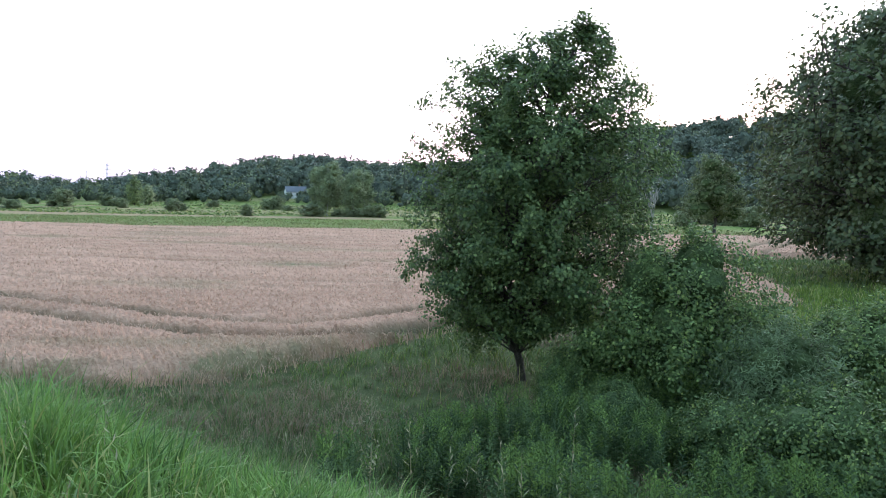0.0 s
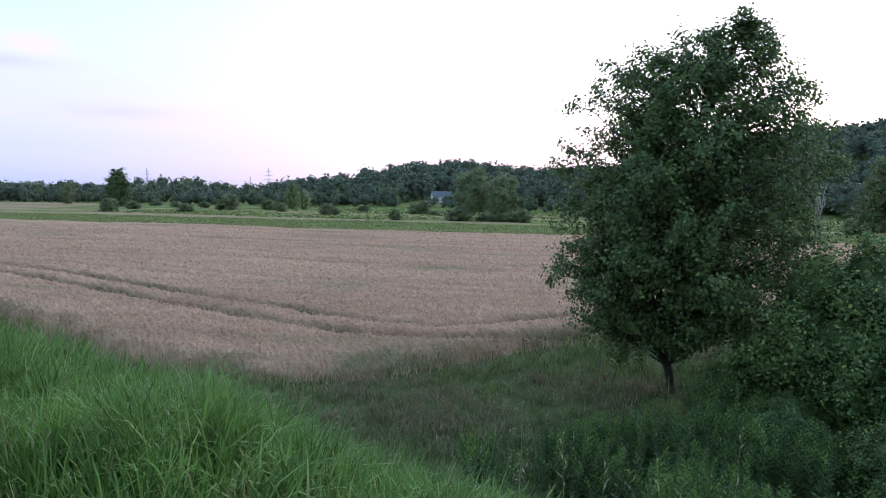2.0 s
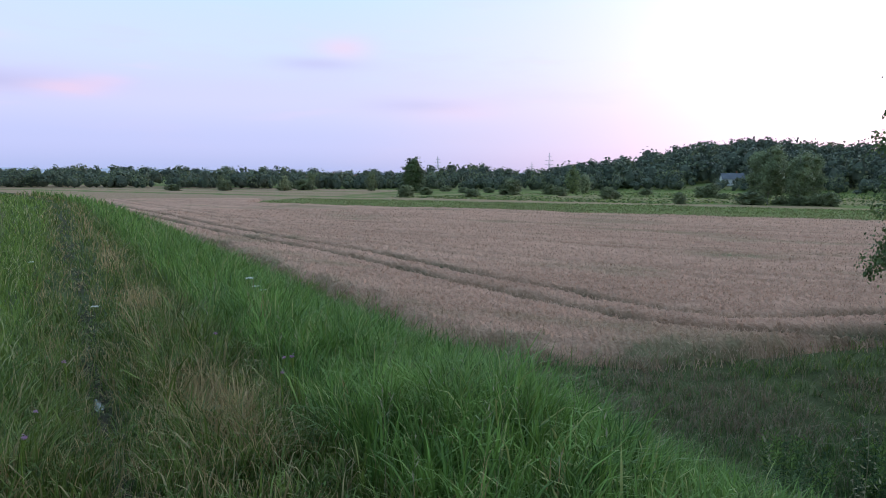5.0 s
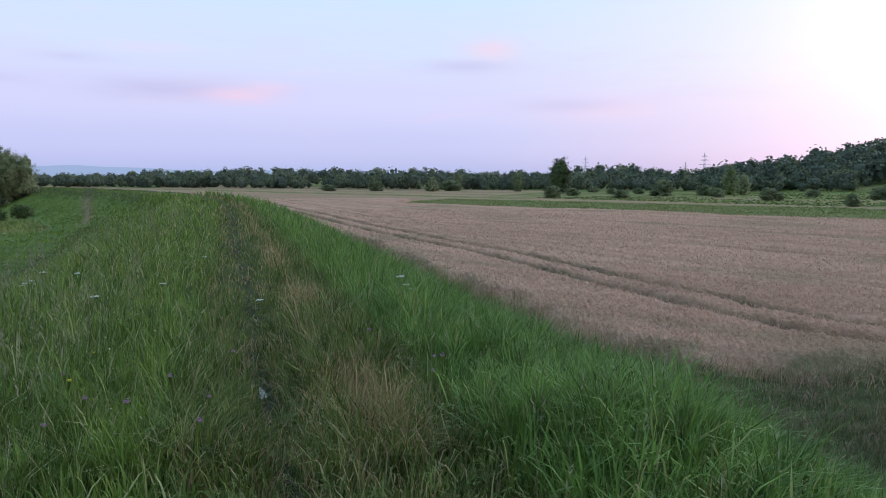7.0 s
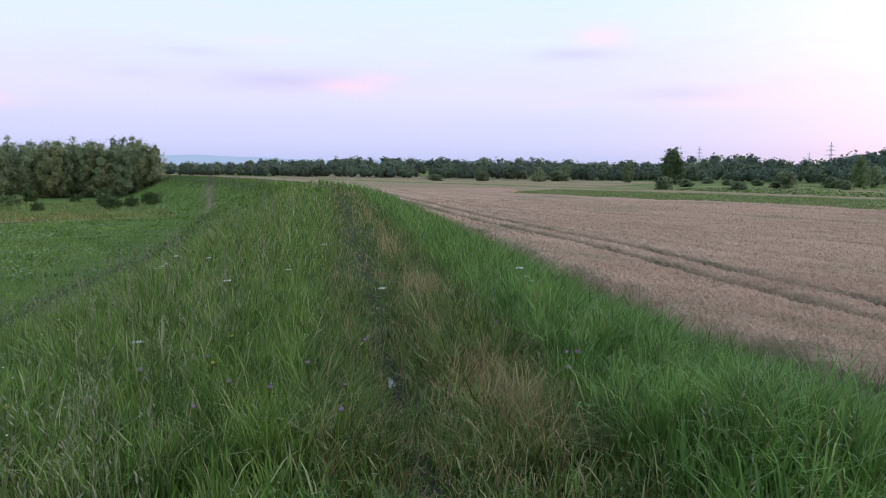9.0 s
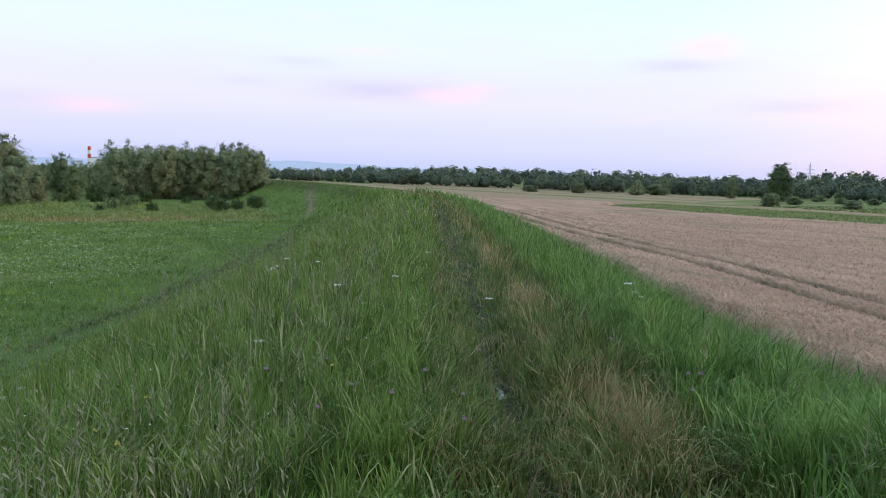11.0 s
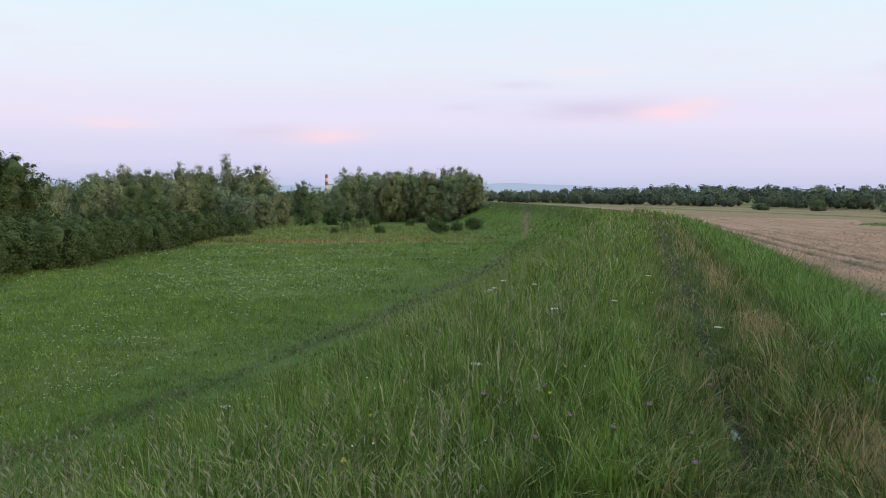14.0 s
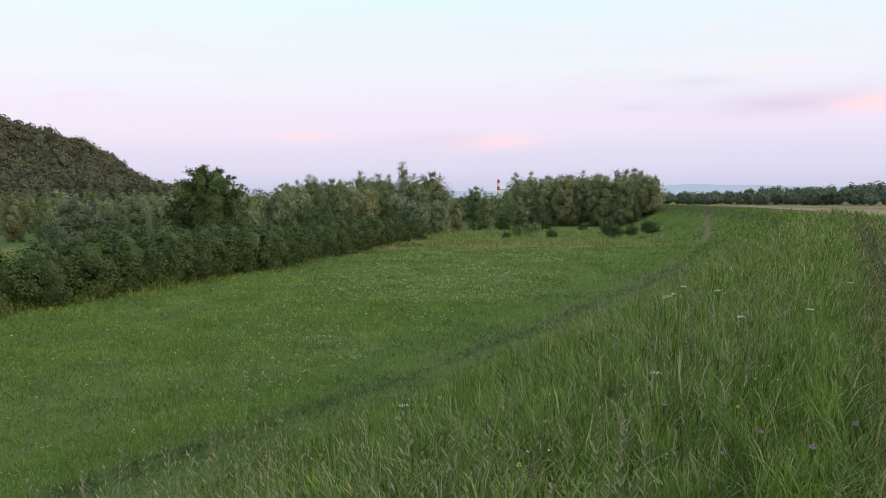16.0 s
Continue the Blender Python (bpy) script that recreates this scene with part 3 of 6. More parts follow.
def build_wheat():
    ang = np.radians(np.arange(-32, 66, 0.2))
    rad = 15.0 * 1.0085 ** np.arange(290)
    a, r = np.meshgrid(ang, rad)
    x, y = -np.sin(a) * r, np.cos(a) * r
    ok = in_wheat(x, y)
    z = land(x, y) + wheat_height(x, y) - 0.06 + rng.normal(0, 0.035, x.shape)
    n, k = x.shape
    i, j = np.meshgrid(np.arange(n - 1), np.arange(k - 1), indexing="ij")
    keep = ok[:-1, :-1] & ok[1:, :-1] & ok[1:, 1:] & ok[:-1, 1:]
    inner = keep.copy()
    f = np.stack([i * k + j, (i + 1) * k + j, (i + 1) * k + j + 1, i * k + j + 1], -1)[inner]
    used, uses = np.unique(f, return_counts=True)
    rim = used[uses < 4]
    z = z.ravel()
    z[rim] = (land(x, y).ravel())[rim] - 0.06
    remap = np.zeros(n * k, int)
    remap[used] = np.arange(len(used))
    v = np.stack([x.ravel(), y.ravel(), z], -1)[used]
    me = fast_mesh("wheat_stand", v, remap[f].ravel(), np.full(len(f), 4), [wheat_material()])
    weedy = 0.4 * step(0.62, 0.8, fnoise(v[:, 0] * 0.5 + 40, v[:, 1] * 1.4, 7.0)) + 0.8 * np.exp(-(((v[:, 0] + 9.3) / 2.6) ** 2 + ((v[:, 1] - 48) / 1.6) ** 2))
    s, w = along_across(v[:, 0], v[:, 1])
    weedy = np.maximum(weedy, (0.4 + 0.4 * (s < 16.2)) * (1 - step(0.3, np.where(s < 16.2, 6.0, 2.0), w - wheat_edge(s))) * step(0.34, 0.6, fnoise(v[:, 0], v[:, 1], 2.5)))
    col = np.stack([worn_shaded_ruts(v[:, 0], v[:, 1]), np.clip(weedy, 0, 1), np.zeros(len(v)), np.ones(len(v))], -1).astype(np.float32)
    me.color_attributes.new("cover", "FLOAT_COLOR", "POINT").data.foreach_set("color", col.ravel())
    root = tagged(new("wheat_field", me), "ripe tan wheat field with dark tractor tramlines", "wheat field", kind="stuff")
    # the ears that can still be told apart
    N = 160000
    r = 15.0 * np.exp(rng.random(N) * math.log(110 / 15.0))
    a = np.radians(rng.uniform(-31, 60, N))
    x, y = -np.sin(a) * r, np.cos(a) * r
    ok = in_wheat(x, y)
    ok &= rng.random(N) > 0.95 * worn_shaded_ruts(x, y)
    x, y, r = x[ok], y[ok], r[ok]
    n = len(x)
    h = np.maximum(wheat_height(x, y), 0.34 * (rng.random(n) < 0.8)) * rng.uniform(0.85, 1.12, n) + 0.03
    g = land(x, y)
    w = np.maximum(0.008, r * 0.00042)
    L = rng.uniform(0.09, 0.17, n) + r * 0.0012
    t = rng.uniform(0, 2 * np.pi, n)
    lean = rng.uniform(0.2, 1.0, n)
    base = np.stack([x, y, g + h - L * 0.8], -1)
    d = np.stack([np.cos(t) * lean, np.sin(t) * lean, np.ones(n)], -1)
    d /= np.linalg.norm(d, axis=1)[:, None]
    side = np.stack([-np.sin(t), np.cos(t), np.zeros(n)], -1)
    ph = rng.uniform(0, np.pi, n)
    side = side * np.cos(ph)[:, None] + np.cross(d, side) * np.sin(ph)[:, None]
    v = np.stack([base, base + d * (L * 0.6)[:, None] + side * w[:, None], base + d * L[:, None], base + d * (L * 0.6)[:, None] - side * w[:, None]], 1).reshape(-1, 3)
    N = 170000
    rr = 12.0 * np.exp(rng.random(N) * math.log(120 / 12.0))
    a = np.radians(rng.uniform(-12, 58, N))
    ex, ey = -np.sin(a) * rr, np.cos(a) * rr
    s, w2 = along_across(ex, ey)
    depth = w2 - wheat_edge(s) - (fnoise(ex, ey, 4.0) - 0.5) * 2.2
    soft = 1 - step(14.5, 18.5, s)
    ok = (depth > -0.9 - 1.5 * soft) & (depth < 1.3 + 4 * soft) & (rng.random(N) < (0.1 + 0.7 * step(-0.7, 0.4, depth)) * (1 - 0.5 * soft)) & (ey < 98)
    ex, ey, rr = ex[ok], ey[ok], rr[ok]
    eh = rng.uniform(0.35, 0.78, len(ex)) * (0.7 + 0.45 * fnoise(ex, ey, 1.5)) * (1 - 0.45 * soft[ok])
    stems = blades(ex, ey, eh, np.maximum(0.006, rr * 0.0005), rng.uniform(0.05, 0.4, len(ex)), rng.uniform(0, 0.7, len(ex)), [M_WHEAT, M_SLOPE], "wheat_stems", (rng.random(len(ex)) < 0.13 + 0.35 * soft[ok]).astype(int))
    part("stems", stems, root)
    part("ears", fast_mesh("ears", v, np.arange(n * 4), np.full(n, 4), [M_WHEAT]), root)


build_wheat()


def cards(c, size, up=0.5, long=1.5, out=None, loose=0.55):
    """Leaf-shaped faces at the points c, turned loosely outwards where out is given."""
    n = len(c)
    nrm = rng.normal(0, 1, (n, 3))
    if out is None:
        nrm[:, 2] = np.abs(nrm[:, 2]) + up
    else:
        nrm = out + nrm * loose
        nrm[:, 2] += 0.25
    nrm /= np.linalg.norm(nrm, axis=1)[:, None]
    a = np.cross(nrm, rng.normal(0, 1, (n, 3)))
    a /= np.linalg.norm(a, axis=1)[:, None] + 1e-9
    b = np.cross(nrm, a)
    size = np.broadcast_to(size, n) * rng.uniform(0.7, 1.25, n)
    L, W = (size * 0.5 * long)[:, None], (size * 0.5)[:, None]
    v = np.stack([c - a * L, c + b * W - a * L * 0.15, c + a * L, c - b * W - a * L * 0.15], 1)
    return v.reshape(-1, 3)


def cards_mesh(name, v, mats, mi=None):
    n = len(v) // 4
    return fast_mesh(name, v, np.arange(n * 4), np.full(n, 4), mats, mi)


# ---- grass ----
def scatter(n, r0, r1, a0, a1):
    r = r0 * np.exp(rng.random(n) * math.log(r1 / r0))
    a = np.radians(rng.uniform(a0, a1, n))
    return -np.sin(a) * r, np.cos(a) * r, r


def tussocks(x, y, h, w, away, lean, bendy, mats, name, mat_index):
    """Arching blades of three faces."""
    n = len(x)
    g = land(x, y) - 0.02
    dx, dy = np.cos(away), np.sin(away)
    p = away + np.pi / 2 + rng.normal(0, 0.5, n)
    sx, sy = np.cos(p) * w, np.sin(p) * w
    rows = []
    for t, k in ((0.0, 0.8), (0.42, 1.0), (0.78, 0.7)):
        o = lean * h * t ** 1.8
        z = h * (t - 0.45 * bendy * t ** 3)
        rows.append(np.stack([x + dx * o - sx * k, y + dy * o - sy * k, g + z], -1))
        rows.append(np.stack([x + dx * o + sx * k, y + dy * o + sy * k, g + z], -1))
    o = lean * h * 1.12
    rows.append(np.stack([x + dx * o, y + dy * o, g + h * (1 - 0.62 * bendy)], -1))
    v = np.stack(rows, 1).reshape(-1, 3)
    b = np.arange(n)[:, None] * 7
    f = np.concatenate([b + np.array([0, 1, 3, 2]), b + np.array([2, 3, 5, 4]), b + np.array([4, 5, 6])], 1).ravel()
    return fast_mesh(name, v, f, np.tile([4, 4, 3], n), mats, np.repeat(mat_index, 3))


def dryness(x, y, s, v):
    """Share of straw-coloured blades: a ragged strip beside the trail, a few tufts elsewhere."""
    strip = np.exp(-((v - 0.78) / 0.2) ** 2) * step(0.28, 0.5, vnoise(x + 5, y, 1.3)) * (1 - 0.4 * step(12, 20, s)) * (0.25 + 0.75 * step(3.4, 5.0, s))
    return 0.95 * strip + 0.2 * np.exp(-((v - 0.25) / 0.55) ** 2) * (0.3 + 1.2 * step(0.35, 0.65, vnoise(x, y + 9, 0.6))) + 0.02


def build_near_grass():
    n, per = 10500, 12
    cx, cy, r = scatter(n, 2.2, 10.0, -30, 122)
    s, v = along_across(cx, cy)
    k = (v > -6.5) & (v < 6)
    cx, cy, r, s, v = cx[k], cy[k], r[k], s[k], v[k]
    n = len(cx)
    size = np.clip(rng.gamma(4.0, 0.25, n), 0.3, 1.5)
    big = fnoise(cx, cy, 1.7)
    right = v > 1.25
    near = np.maximum(np.exp(-((v - 0.15) / 0.4) ** 2), 0.75 * (v > 0) * (v < 1.1) * (1 - step(3.6, 5.2, s)))
    h = np.where(right, 0.16 + 0.6 * big, 0.13 + 0.36 * big + 0.12 * step(-1.0, -2.2, v)) * (0.6 + 0.4 * size) * (1 - 0.6 * near)
    h = h * np.where(np.exp(-((v - 0.75) / 0.3) ** 2) > 0.5, 1.35, 1.0)
    h = h * np.where(right, 0.28 + 0.72 * step(0.6, 3.6, s), 1.0)
    mi = np.where(right, 0, 1)
    mi = np.where(v < -0.1 - 0.5 * big, 4, mi)
    mi = np.where((v < -3.4), 2, mi)
    mi = np.where(rng.random(n) < dryness(cx, cy, s, v) * (v < 2.0), 3, mi)
    x = np.repeat(cx, per) + rng.normal(0, 0.045, n * per)
    y = np.repeat(cy, per) + rng.normal(0, 0.045, n * per)
    away = np.repeat(rng.uniform(0, 6.28, n), per) + rng.normal(0, 0.9, n * per)
    H = np.repeat(h, per) * rng.uniform(0.5, 1.25, n * per)
    M = np.repeat(mi, per)
    W = np.repeat(np.where(mi == 3, 0.0016, np.where(mi == 0, 0.0036, 0.003)) * (0.8 + 0.4 * size), per) * rng.uniform(0.7, 1.3, n * per) * (1 + 0.06 * np.repeat(r, per))
    S, V = along_across(x, y)
    keep = rng.random(len(x)) > 0.97 * (0.35 + 0.65 * step(0.3, 0.6, vnoise(S, V, 0.7))) * np.exp(-((V - trail_centre(S)) / (0.04 + 0.07 * vnoise(x, y, 0.5))) ** 2)
    lean = np.repeat(np.where(v < -0.6, rng.uniform(0.08, 0.42, n), rng.uniform(0.15, 0.75, n)), per) * rng.uniform(0.5, 1.4, n * per)
    bendy = np.clip(lean * rng.uniform(0.3, 1.1, n * per), 0, 0.95)
    k = keep
    tagged(new("tussock_grass", tussocks(x[k], y[k], H[k], W[k], away[k], lean[k], bendy[k], [M_LUSH, M_MID, M_SLOPE, M_DRY, M_LEFT], "tussock_grass", M[k])),
           "long arching green and straw grass tussocks along the trail", "grass", kind="stuff")
    # trodden dead bits and short shoots in the trail
    n = 3600
    s2 = 1.5 * np.exp(rng.random(n) * math.log(22 / 1.5))
    v2 = trail_centre(s2) + rng.normal(0, 0.1, n)
    x2, y2 = s2 * DX + v2 * UX, s2 * DY + v2 * UY
    k2 = vnoise(s2, v2, 0.5) + rng.normal(0, 0.12, n) > 0.42
    x2, y2, r2 = x2[k2], y2[k2], np.hypot(x2, y2)[k2]
    n = len(x2)
    tagged(new("trail_litter", tussocks(x2, y2, rng.uniform(0.03, 0.1, n), 0.0018 + 0.0004 * r2, rng.uniform(0, 6.28, n), rng.uniform(0.6, 1.6, n), rng.uniform(0.3, 0.9, n), [M_MID, M_DRY, M_RUT], "trail_litter", rng.choice(3, n, p=[0.35, 0.3, 0.35]))),
           "trodden dead grass and short shoots in the foot trail", "grass", kind="stuff")
    # clover, plantain and other broad leaves among the grass, in little plants
    n, per = 9000, 9
    x, y, r = scatter(n, 2.2, 13.0, 20, 122)
    s, v = along_across(x, y)
    k = (v > -3.2) & (v < 1.4) & (rng.random(n) < 0.75 * step(0.42, 0.62, fnoise(x + 3, y, 1.3)) + 0.04) & (np.abs(v - 0.15) > 0.15)
    x, y, r, v = x[k], y[k], r[k], v[k]
    n = len(x)
    tall = rng.uniform(0.05, 0.3, n) * (0.5 + fnoise(x, y, 1.7)) * (1 - 0.6 * np.exp(-((v - 0.3) / 0.6) ** 2))
    a, q = rng.uniform(0, 6.28, (n, per)), rng.uniform(0.015, 0.07, (n, per))
    c = np.stack([x[:, None] + np.cos(a) * q, y[:, None] + np.sin(a) * q, (land(x, y) + tall)[:, None] - q * 0.5 - rng.random((n, per)) * 0.6 * tall[:, None]], -1).reshape(-1, 3)
    out = np.stack([np.cos(a) * 0.7, np.sin(a) * 0.7, np.ones((n, per))], -1).reshape(-1, 3)
    tagged(new("broad_weeds", cards_mesh("broad_weeds", cards(c, 0.011 + 0.0011 * np.repeat(r, per), 1.0, 1.9, out, 0.4), [M_BROAD])), "low broad-leaved clover and plantain among the grass", "weeds", kind="stuff")


build_near_grass()


def build_grass():
    x, y, r = scatter(215000, 4.0, 75.0, -34, 124)
    s, v = along_across(x, y)
    tuft = vnoise(x, y, 0.45 + 0 * r)
    big = fnoise(x, y, 1.7)
    crown = (v > -2.6) & (v < 1.3)
    right = (v >= 1.3) & (v < 13.5)
    slope = (v <= -2.6) & (v > -10.2)
    # lush right shoulder and bank
    k = right & ~((v > 9.0) & in_wheat(x, y))
    h = (0.16 + 0.44 * big + 0.30 * tuft) * rng.uniform(0.5, 1.2, len(x)) * (1 - 0.35 * step(3.5, 7, v)) * (0.4 + 0.6 * step(0.6, 4, s))
    w = np.maximum(0.0035, r * 0.00055)
    rank = step(3.6, 5.2, v + (big - 0.5) * 2.0) * (1 - 0.75 * step(12, 26, s))
    kind = (rng.random(len(x)) < rank).astype(int)
    kind = np.where((kind == 1) & (rng.random(len(x)) < 0.3 * step(6, 9, v)), 2, kind)
    tagged(new("bank_grass", blades(x[k], y[k], h[k], w[k], rng.uniform(0.15, 0.85, k.sum()), rng.uniform(0, 0.9, k.sum()), [M_LUSH, M_BANK, M_SORREL], "bank_grass", kind[k])),
           "tall lush green grass on the embankment shoulder", "grass", kind="stuff")
    # the trodden crown
    keep = rng.random(len(x)) > np.exp(-((v - trail_centre(s)) / 0.06) ** 2) * (0.5 + 0.45 * step(0.35, 0.6, vnoise(s, v, 0.7)))
    k = crown & keep
    mi = np.where(rng.random(len(x)) < dryness(x, y, s, v), 1, np.where(v < -0.35, 2, 0))
    near = np.exp(-((v - 0.15) / 0.4) ** 2)
    h = (0.12 + 0.28 * big + 0.22 * tuft) * rng.uniform(0.5, 1.2, len(x)) * (1 - 0.62 * near) + 0.12 * step(-0.9, -2.3, v)
    tagged(new("crown_grass", blades(x[k], y[k], h[k], w[k], rng.uniform(0.2, 0.9, k.sum()), rng.uniform(0, 1, k.sum()), [M_MID, M_DRY, M_LEFT], "crown_grass", mi[k])),
           "mixed green and dry grass beside a worn trail", "grass", kind="stuff")
    # the left slope
    k = slope
    h = (0.14 + 0.16 * big + 0.12 * tuft) * rng.uniform(0.6, 1.2, len(x)) + 0.18 * step(-4.6, -2.6, v)
    h = h * (1 - 0.55 * step(-5.5, -9.0, v))
    tagged(new("slope_grass", blades(x[k], y[k], h[k], (w * 1.15)[k], rng.uniform(0.2, 0.9, k.sum()), rng.uniform(0, 0.8, k.sum()), [M_SLOPE], "slope_grass")),
           "fine green grass on the embankment slope", "grass", kind="stuff")
    # the bank further on, where it bends
    n = 16000
    s2, v2 = rng.uniform(55, 135, n), rng.uniform(-10.5, -1.0, n)
    u2 = v2 * np.sqrt(1 + (0.0062 * np.clip(s2 - 40, 0, 260)) ** 2) + bend(s2)
    x2, y2 = s2 * DX + u2 * UX, s2 * DY + u2 * UY
    k2 = np.abs(v2 - np.interp(s2, [70, 77, 84, 92, 98, 105, 113], [-9.0, -8.0, -7.2, -6.2, -5.0, -3.3, -1.2])) > 0.34 * (s2 > 72) * rng.random(n)
    x2, y2 = x2[k2], y2[k2]
    n = len(x2)
    tagged(new("far_bank_grass", blades(x2, y2, rng.uniform(0.05, 0.16, n) * (0.5 + fnoise(x2, y2, 4.0)), np.full(n, 0.05), rng.uniform(0.2, 0.9, n), rng.uniform(0, 0.8, n), [M_SLOPE], "far_bank_grass")),
           "green grass on the bend of the embankment", "grass", kind="stuff")
    # rank grass along the foot of the hedge
    n = 2600
    t2 = rng.random(n)
    x2, y2 = -24 - 23 * t2 + rng.normal(0, 0.5, n), -23.2 + 10.6 * t2 + rng.normal(0, 0.35, n)
    tagged(new("hedge_foot_grass", blades(x2, y2, rng.uniform(0.3, 0.95, n) * step(0.3, 0.6, fnoise(x2, y2, 2.0)), np.full(n, 0.016), rng.uniform(0.1, 0.6, n), rng.uniform(0, 0.7, n), [M_WEEDS, M_SLOPE], "hedge_foot_grass", (rng.random(n) < 0.6).astype(int))),
           "rank yellowish grass along the foot of the hedge", "grass", kind="stuff")
    # the mown meadow
    x, y, r = scatter(105000, 11.0, 85.0, 66, 124)
    s, v = along_across(x, y)
    wig = 0.25 * (vnoise(s, 0 * s, 4.0) - 0.5)
    rut = np.exp(-((v - rut_line(s) + wig) / 0.22) ** 2) + 0.4 * np.exp(-((v - rut_line(s) - 1.6 + wig) / 0.2) ** 2)
    k = (v < -9.8) & (rng.random(len(x)) > rut * 0.5) & (x > -74.5 + (fnoise(y, 0 * y, 6.0) - 0.5) * 4)
    h = (0.06 + 0.12 * fnoise(x, y, 3.0)) * rng.uniform(0.6, 1.3, len(x)) + r * 0.0006
    h = h * (1 - 0.55 * np.exp(-((v - rut_line(s) - 0.7) / 0.9) ** 2))
    w = np.maximum(0.006, r * 0.0007)
    tagged(new("meadow_grass", blades(x[k], y[k], h[k], w[k], rng.uniform(0.2, 0.9, k.sum()), rng.uniform(0, 0.8, k.sum()), [M_MEADOW, M_BANK], "meadow_grass", ((rut > 0.3) & (vnoise(s, v * 2, 1.5) > 0.45)).astype(int)[k])),
           "short mown green meadow grass", "grass", kind="stuff")
    # flattened grass in the wheel track along the toe of the bank
    n = 6500
    s = 6 * np.exp(rng.random(n) * math.log(70 / 6))
    one = rng.random(n) < 0.5
    v = np.where(one, rut_line(s) + rng.normal(0, 0.16, n), rut_line(s) + 0.8 + rng.normal(0, 0.6, n)) - 0.25 * (vnoise(s, 0 * s, 4.0) - 0.5)
    d = np.clip(s - 40, 0, 260)
    u = v * np.sqrt(1 + (0.0062 * d) ** 2) + bend(s)
    k = vnoise(s, v, 1.2) + rng.normal(0, 0.15, n) > 0.35
    x, y = (s * DX + u * UX)[k], (s * DY + u * UY)[k]
    r = np.hypot(x, y)
    m = len(x)
    tagged(new("wheel_track_grass", blades(x, y, rng.uniform(0.06, 0.16, m) + r * 0.0008, np.maximum(0.01, r * 0.0007), rng.uniform(0.4, 1.0, m), rng.uniform(0, 0.9, m), [M_RUT], "wheel_track_grass")),
           "flattened dark grass in a wheel track below the bank", "grass", kind="stuff")
    # short turf round the standing place and behind it
    n = 52000
    r = 0.25 * np.exp(rng.random(n) * math.log(14 / 0.25))
    a = rng.uniform(0, 360, n)
    k = (r < 2.4) | ((a > 120) & (a < 328))
    r, a = r[k], np.radians(a[k])
    x, y = -np.sin(a) * r, np.cos(a) * r
    s, v = along_across(x, y)
    k = (rng.random(len(x)) > 0.9 * np.exp(-((v - trail_centre(s)) / 0.07) ** 2)) & (np.abs(v) < 9)
    x, y, r, s, v = x[k], y[k], r[k], s[k], v[k]
    mi = np.where(rng.random(len(x)) < dryness(x, y, s, v), 1, np.where(v < -0.35, 2, 0))
    tagged(new("crown_turf", blades(x, y, rng.uniform(0.06, 0.2, len(x)) * (0.5 + fnoise(x, y, 1.0)), 0.003 + 0.0016 * r, rng.uniform(0.2, 0.9, len(x)), rng.uniform(0, 0.9, len(x)), [M_MID, M_DRY, M_LEFT], "crown_turf", mi)),
           "short trodden turf on the embankment crown", "grass", kind="stuff")
    # rough grass and weeds at the foot of the bank and round the field edge
    x, y, r = scatter(14500, 8.0, 70.0, -34, 60)
    x, y, r = np.repeat(x, 10), np.repeat(y, 10), np.repeat(r, 10)
    x, y = x + rng.normal(0, 0.05 + 0.002 * r), y + rng.normal(0, 0.05 + 0.002 * r)
    s, v = along_across(x, y)
    edge = wheat_edge(s)
    k = (v > 8) & ((v < edge + np.where(s < 16.2, 6.0, 2.0)) | ~in_wheat(x, y)) & (y < 74)
    k &= (v < edge + 0.5) | ~in_wheat(x, y) | (rng.random(len(x)) < 0.6 * (1 - step(0.5, np.where(s < 16.2, 6.0, 2.0), v - edge)))
    u = rng.random(len(x))
    patchy = fnoise(x + 60, y, 3.2) + rng.normal(0, 0.09, len(x))
    mi = np.where(patchy > 0.56, 1, np.where(u < 0.22, 2, 0))
    mi = np.where((v > edge - 3.5) & (u > 0.66), 3, mi)
    mi = np.where(r > 30, 2, mi)
    h = (0.12 + 0.42 * fnoise(x, y, 1.6)) * np.repeat(rng.uniform(0.5, 1.5, len(x) // 10), 10) * rng.uniform(0.6, 1.2, len(x))
    w = np.maximum(0.006, r * 0.00048)
    tagged(new("rough_grass", blades(x[k], y[k], h[k], w[k], rng.uniform(0.2, 1.0, k.sum()), rng.uniform(0, 0.9, k.sum()), [M_BANK, M_SORREL, M_SLOPE, M_WHEAT], "rough_grass", mi[k])),
           "rough green and reddish grass along the field edge", "grass", kind="stuff")
    # rank grass in the hollow between the shrubs and the oak, dark at its far side
    n = 26000
    x, y = rng.uniform(12, 46, n), rng.uniform(22, 70, n)
    s, v = along_across(x, y)
    k = ~in_wheat(x, y) & (x > 8 + 0.2 * y)
    x, y = x[k], y[k]
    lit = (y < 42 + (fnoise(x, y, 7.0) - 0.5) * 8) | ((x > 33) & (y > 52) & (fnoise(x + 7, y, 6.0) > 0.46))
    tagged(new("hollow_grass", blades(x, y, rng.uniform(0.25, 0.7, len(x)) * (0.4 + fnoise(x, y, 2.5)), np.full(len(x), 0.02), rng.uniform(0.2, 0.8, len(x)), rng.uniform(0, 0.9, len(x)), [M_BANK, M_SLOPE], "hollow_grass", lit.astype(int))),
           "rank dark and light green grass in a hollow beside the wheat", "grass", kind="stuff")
    # far grass verge behind the wheat and reeds past the meadow
    n = 24000
    x, y = rng.uniform(-128, 50, n), rng.uniform(98, 148, n)
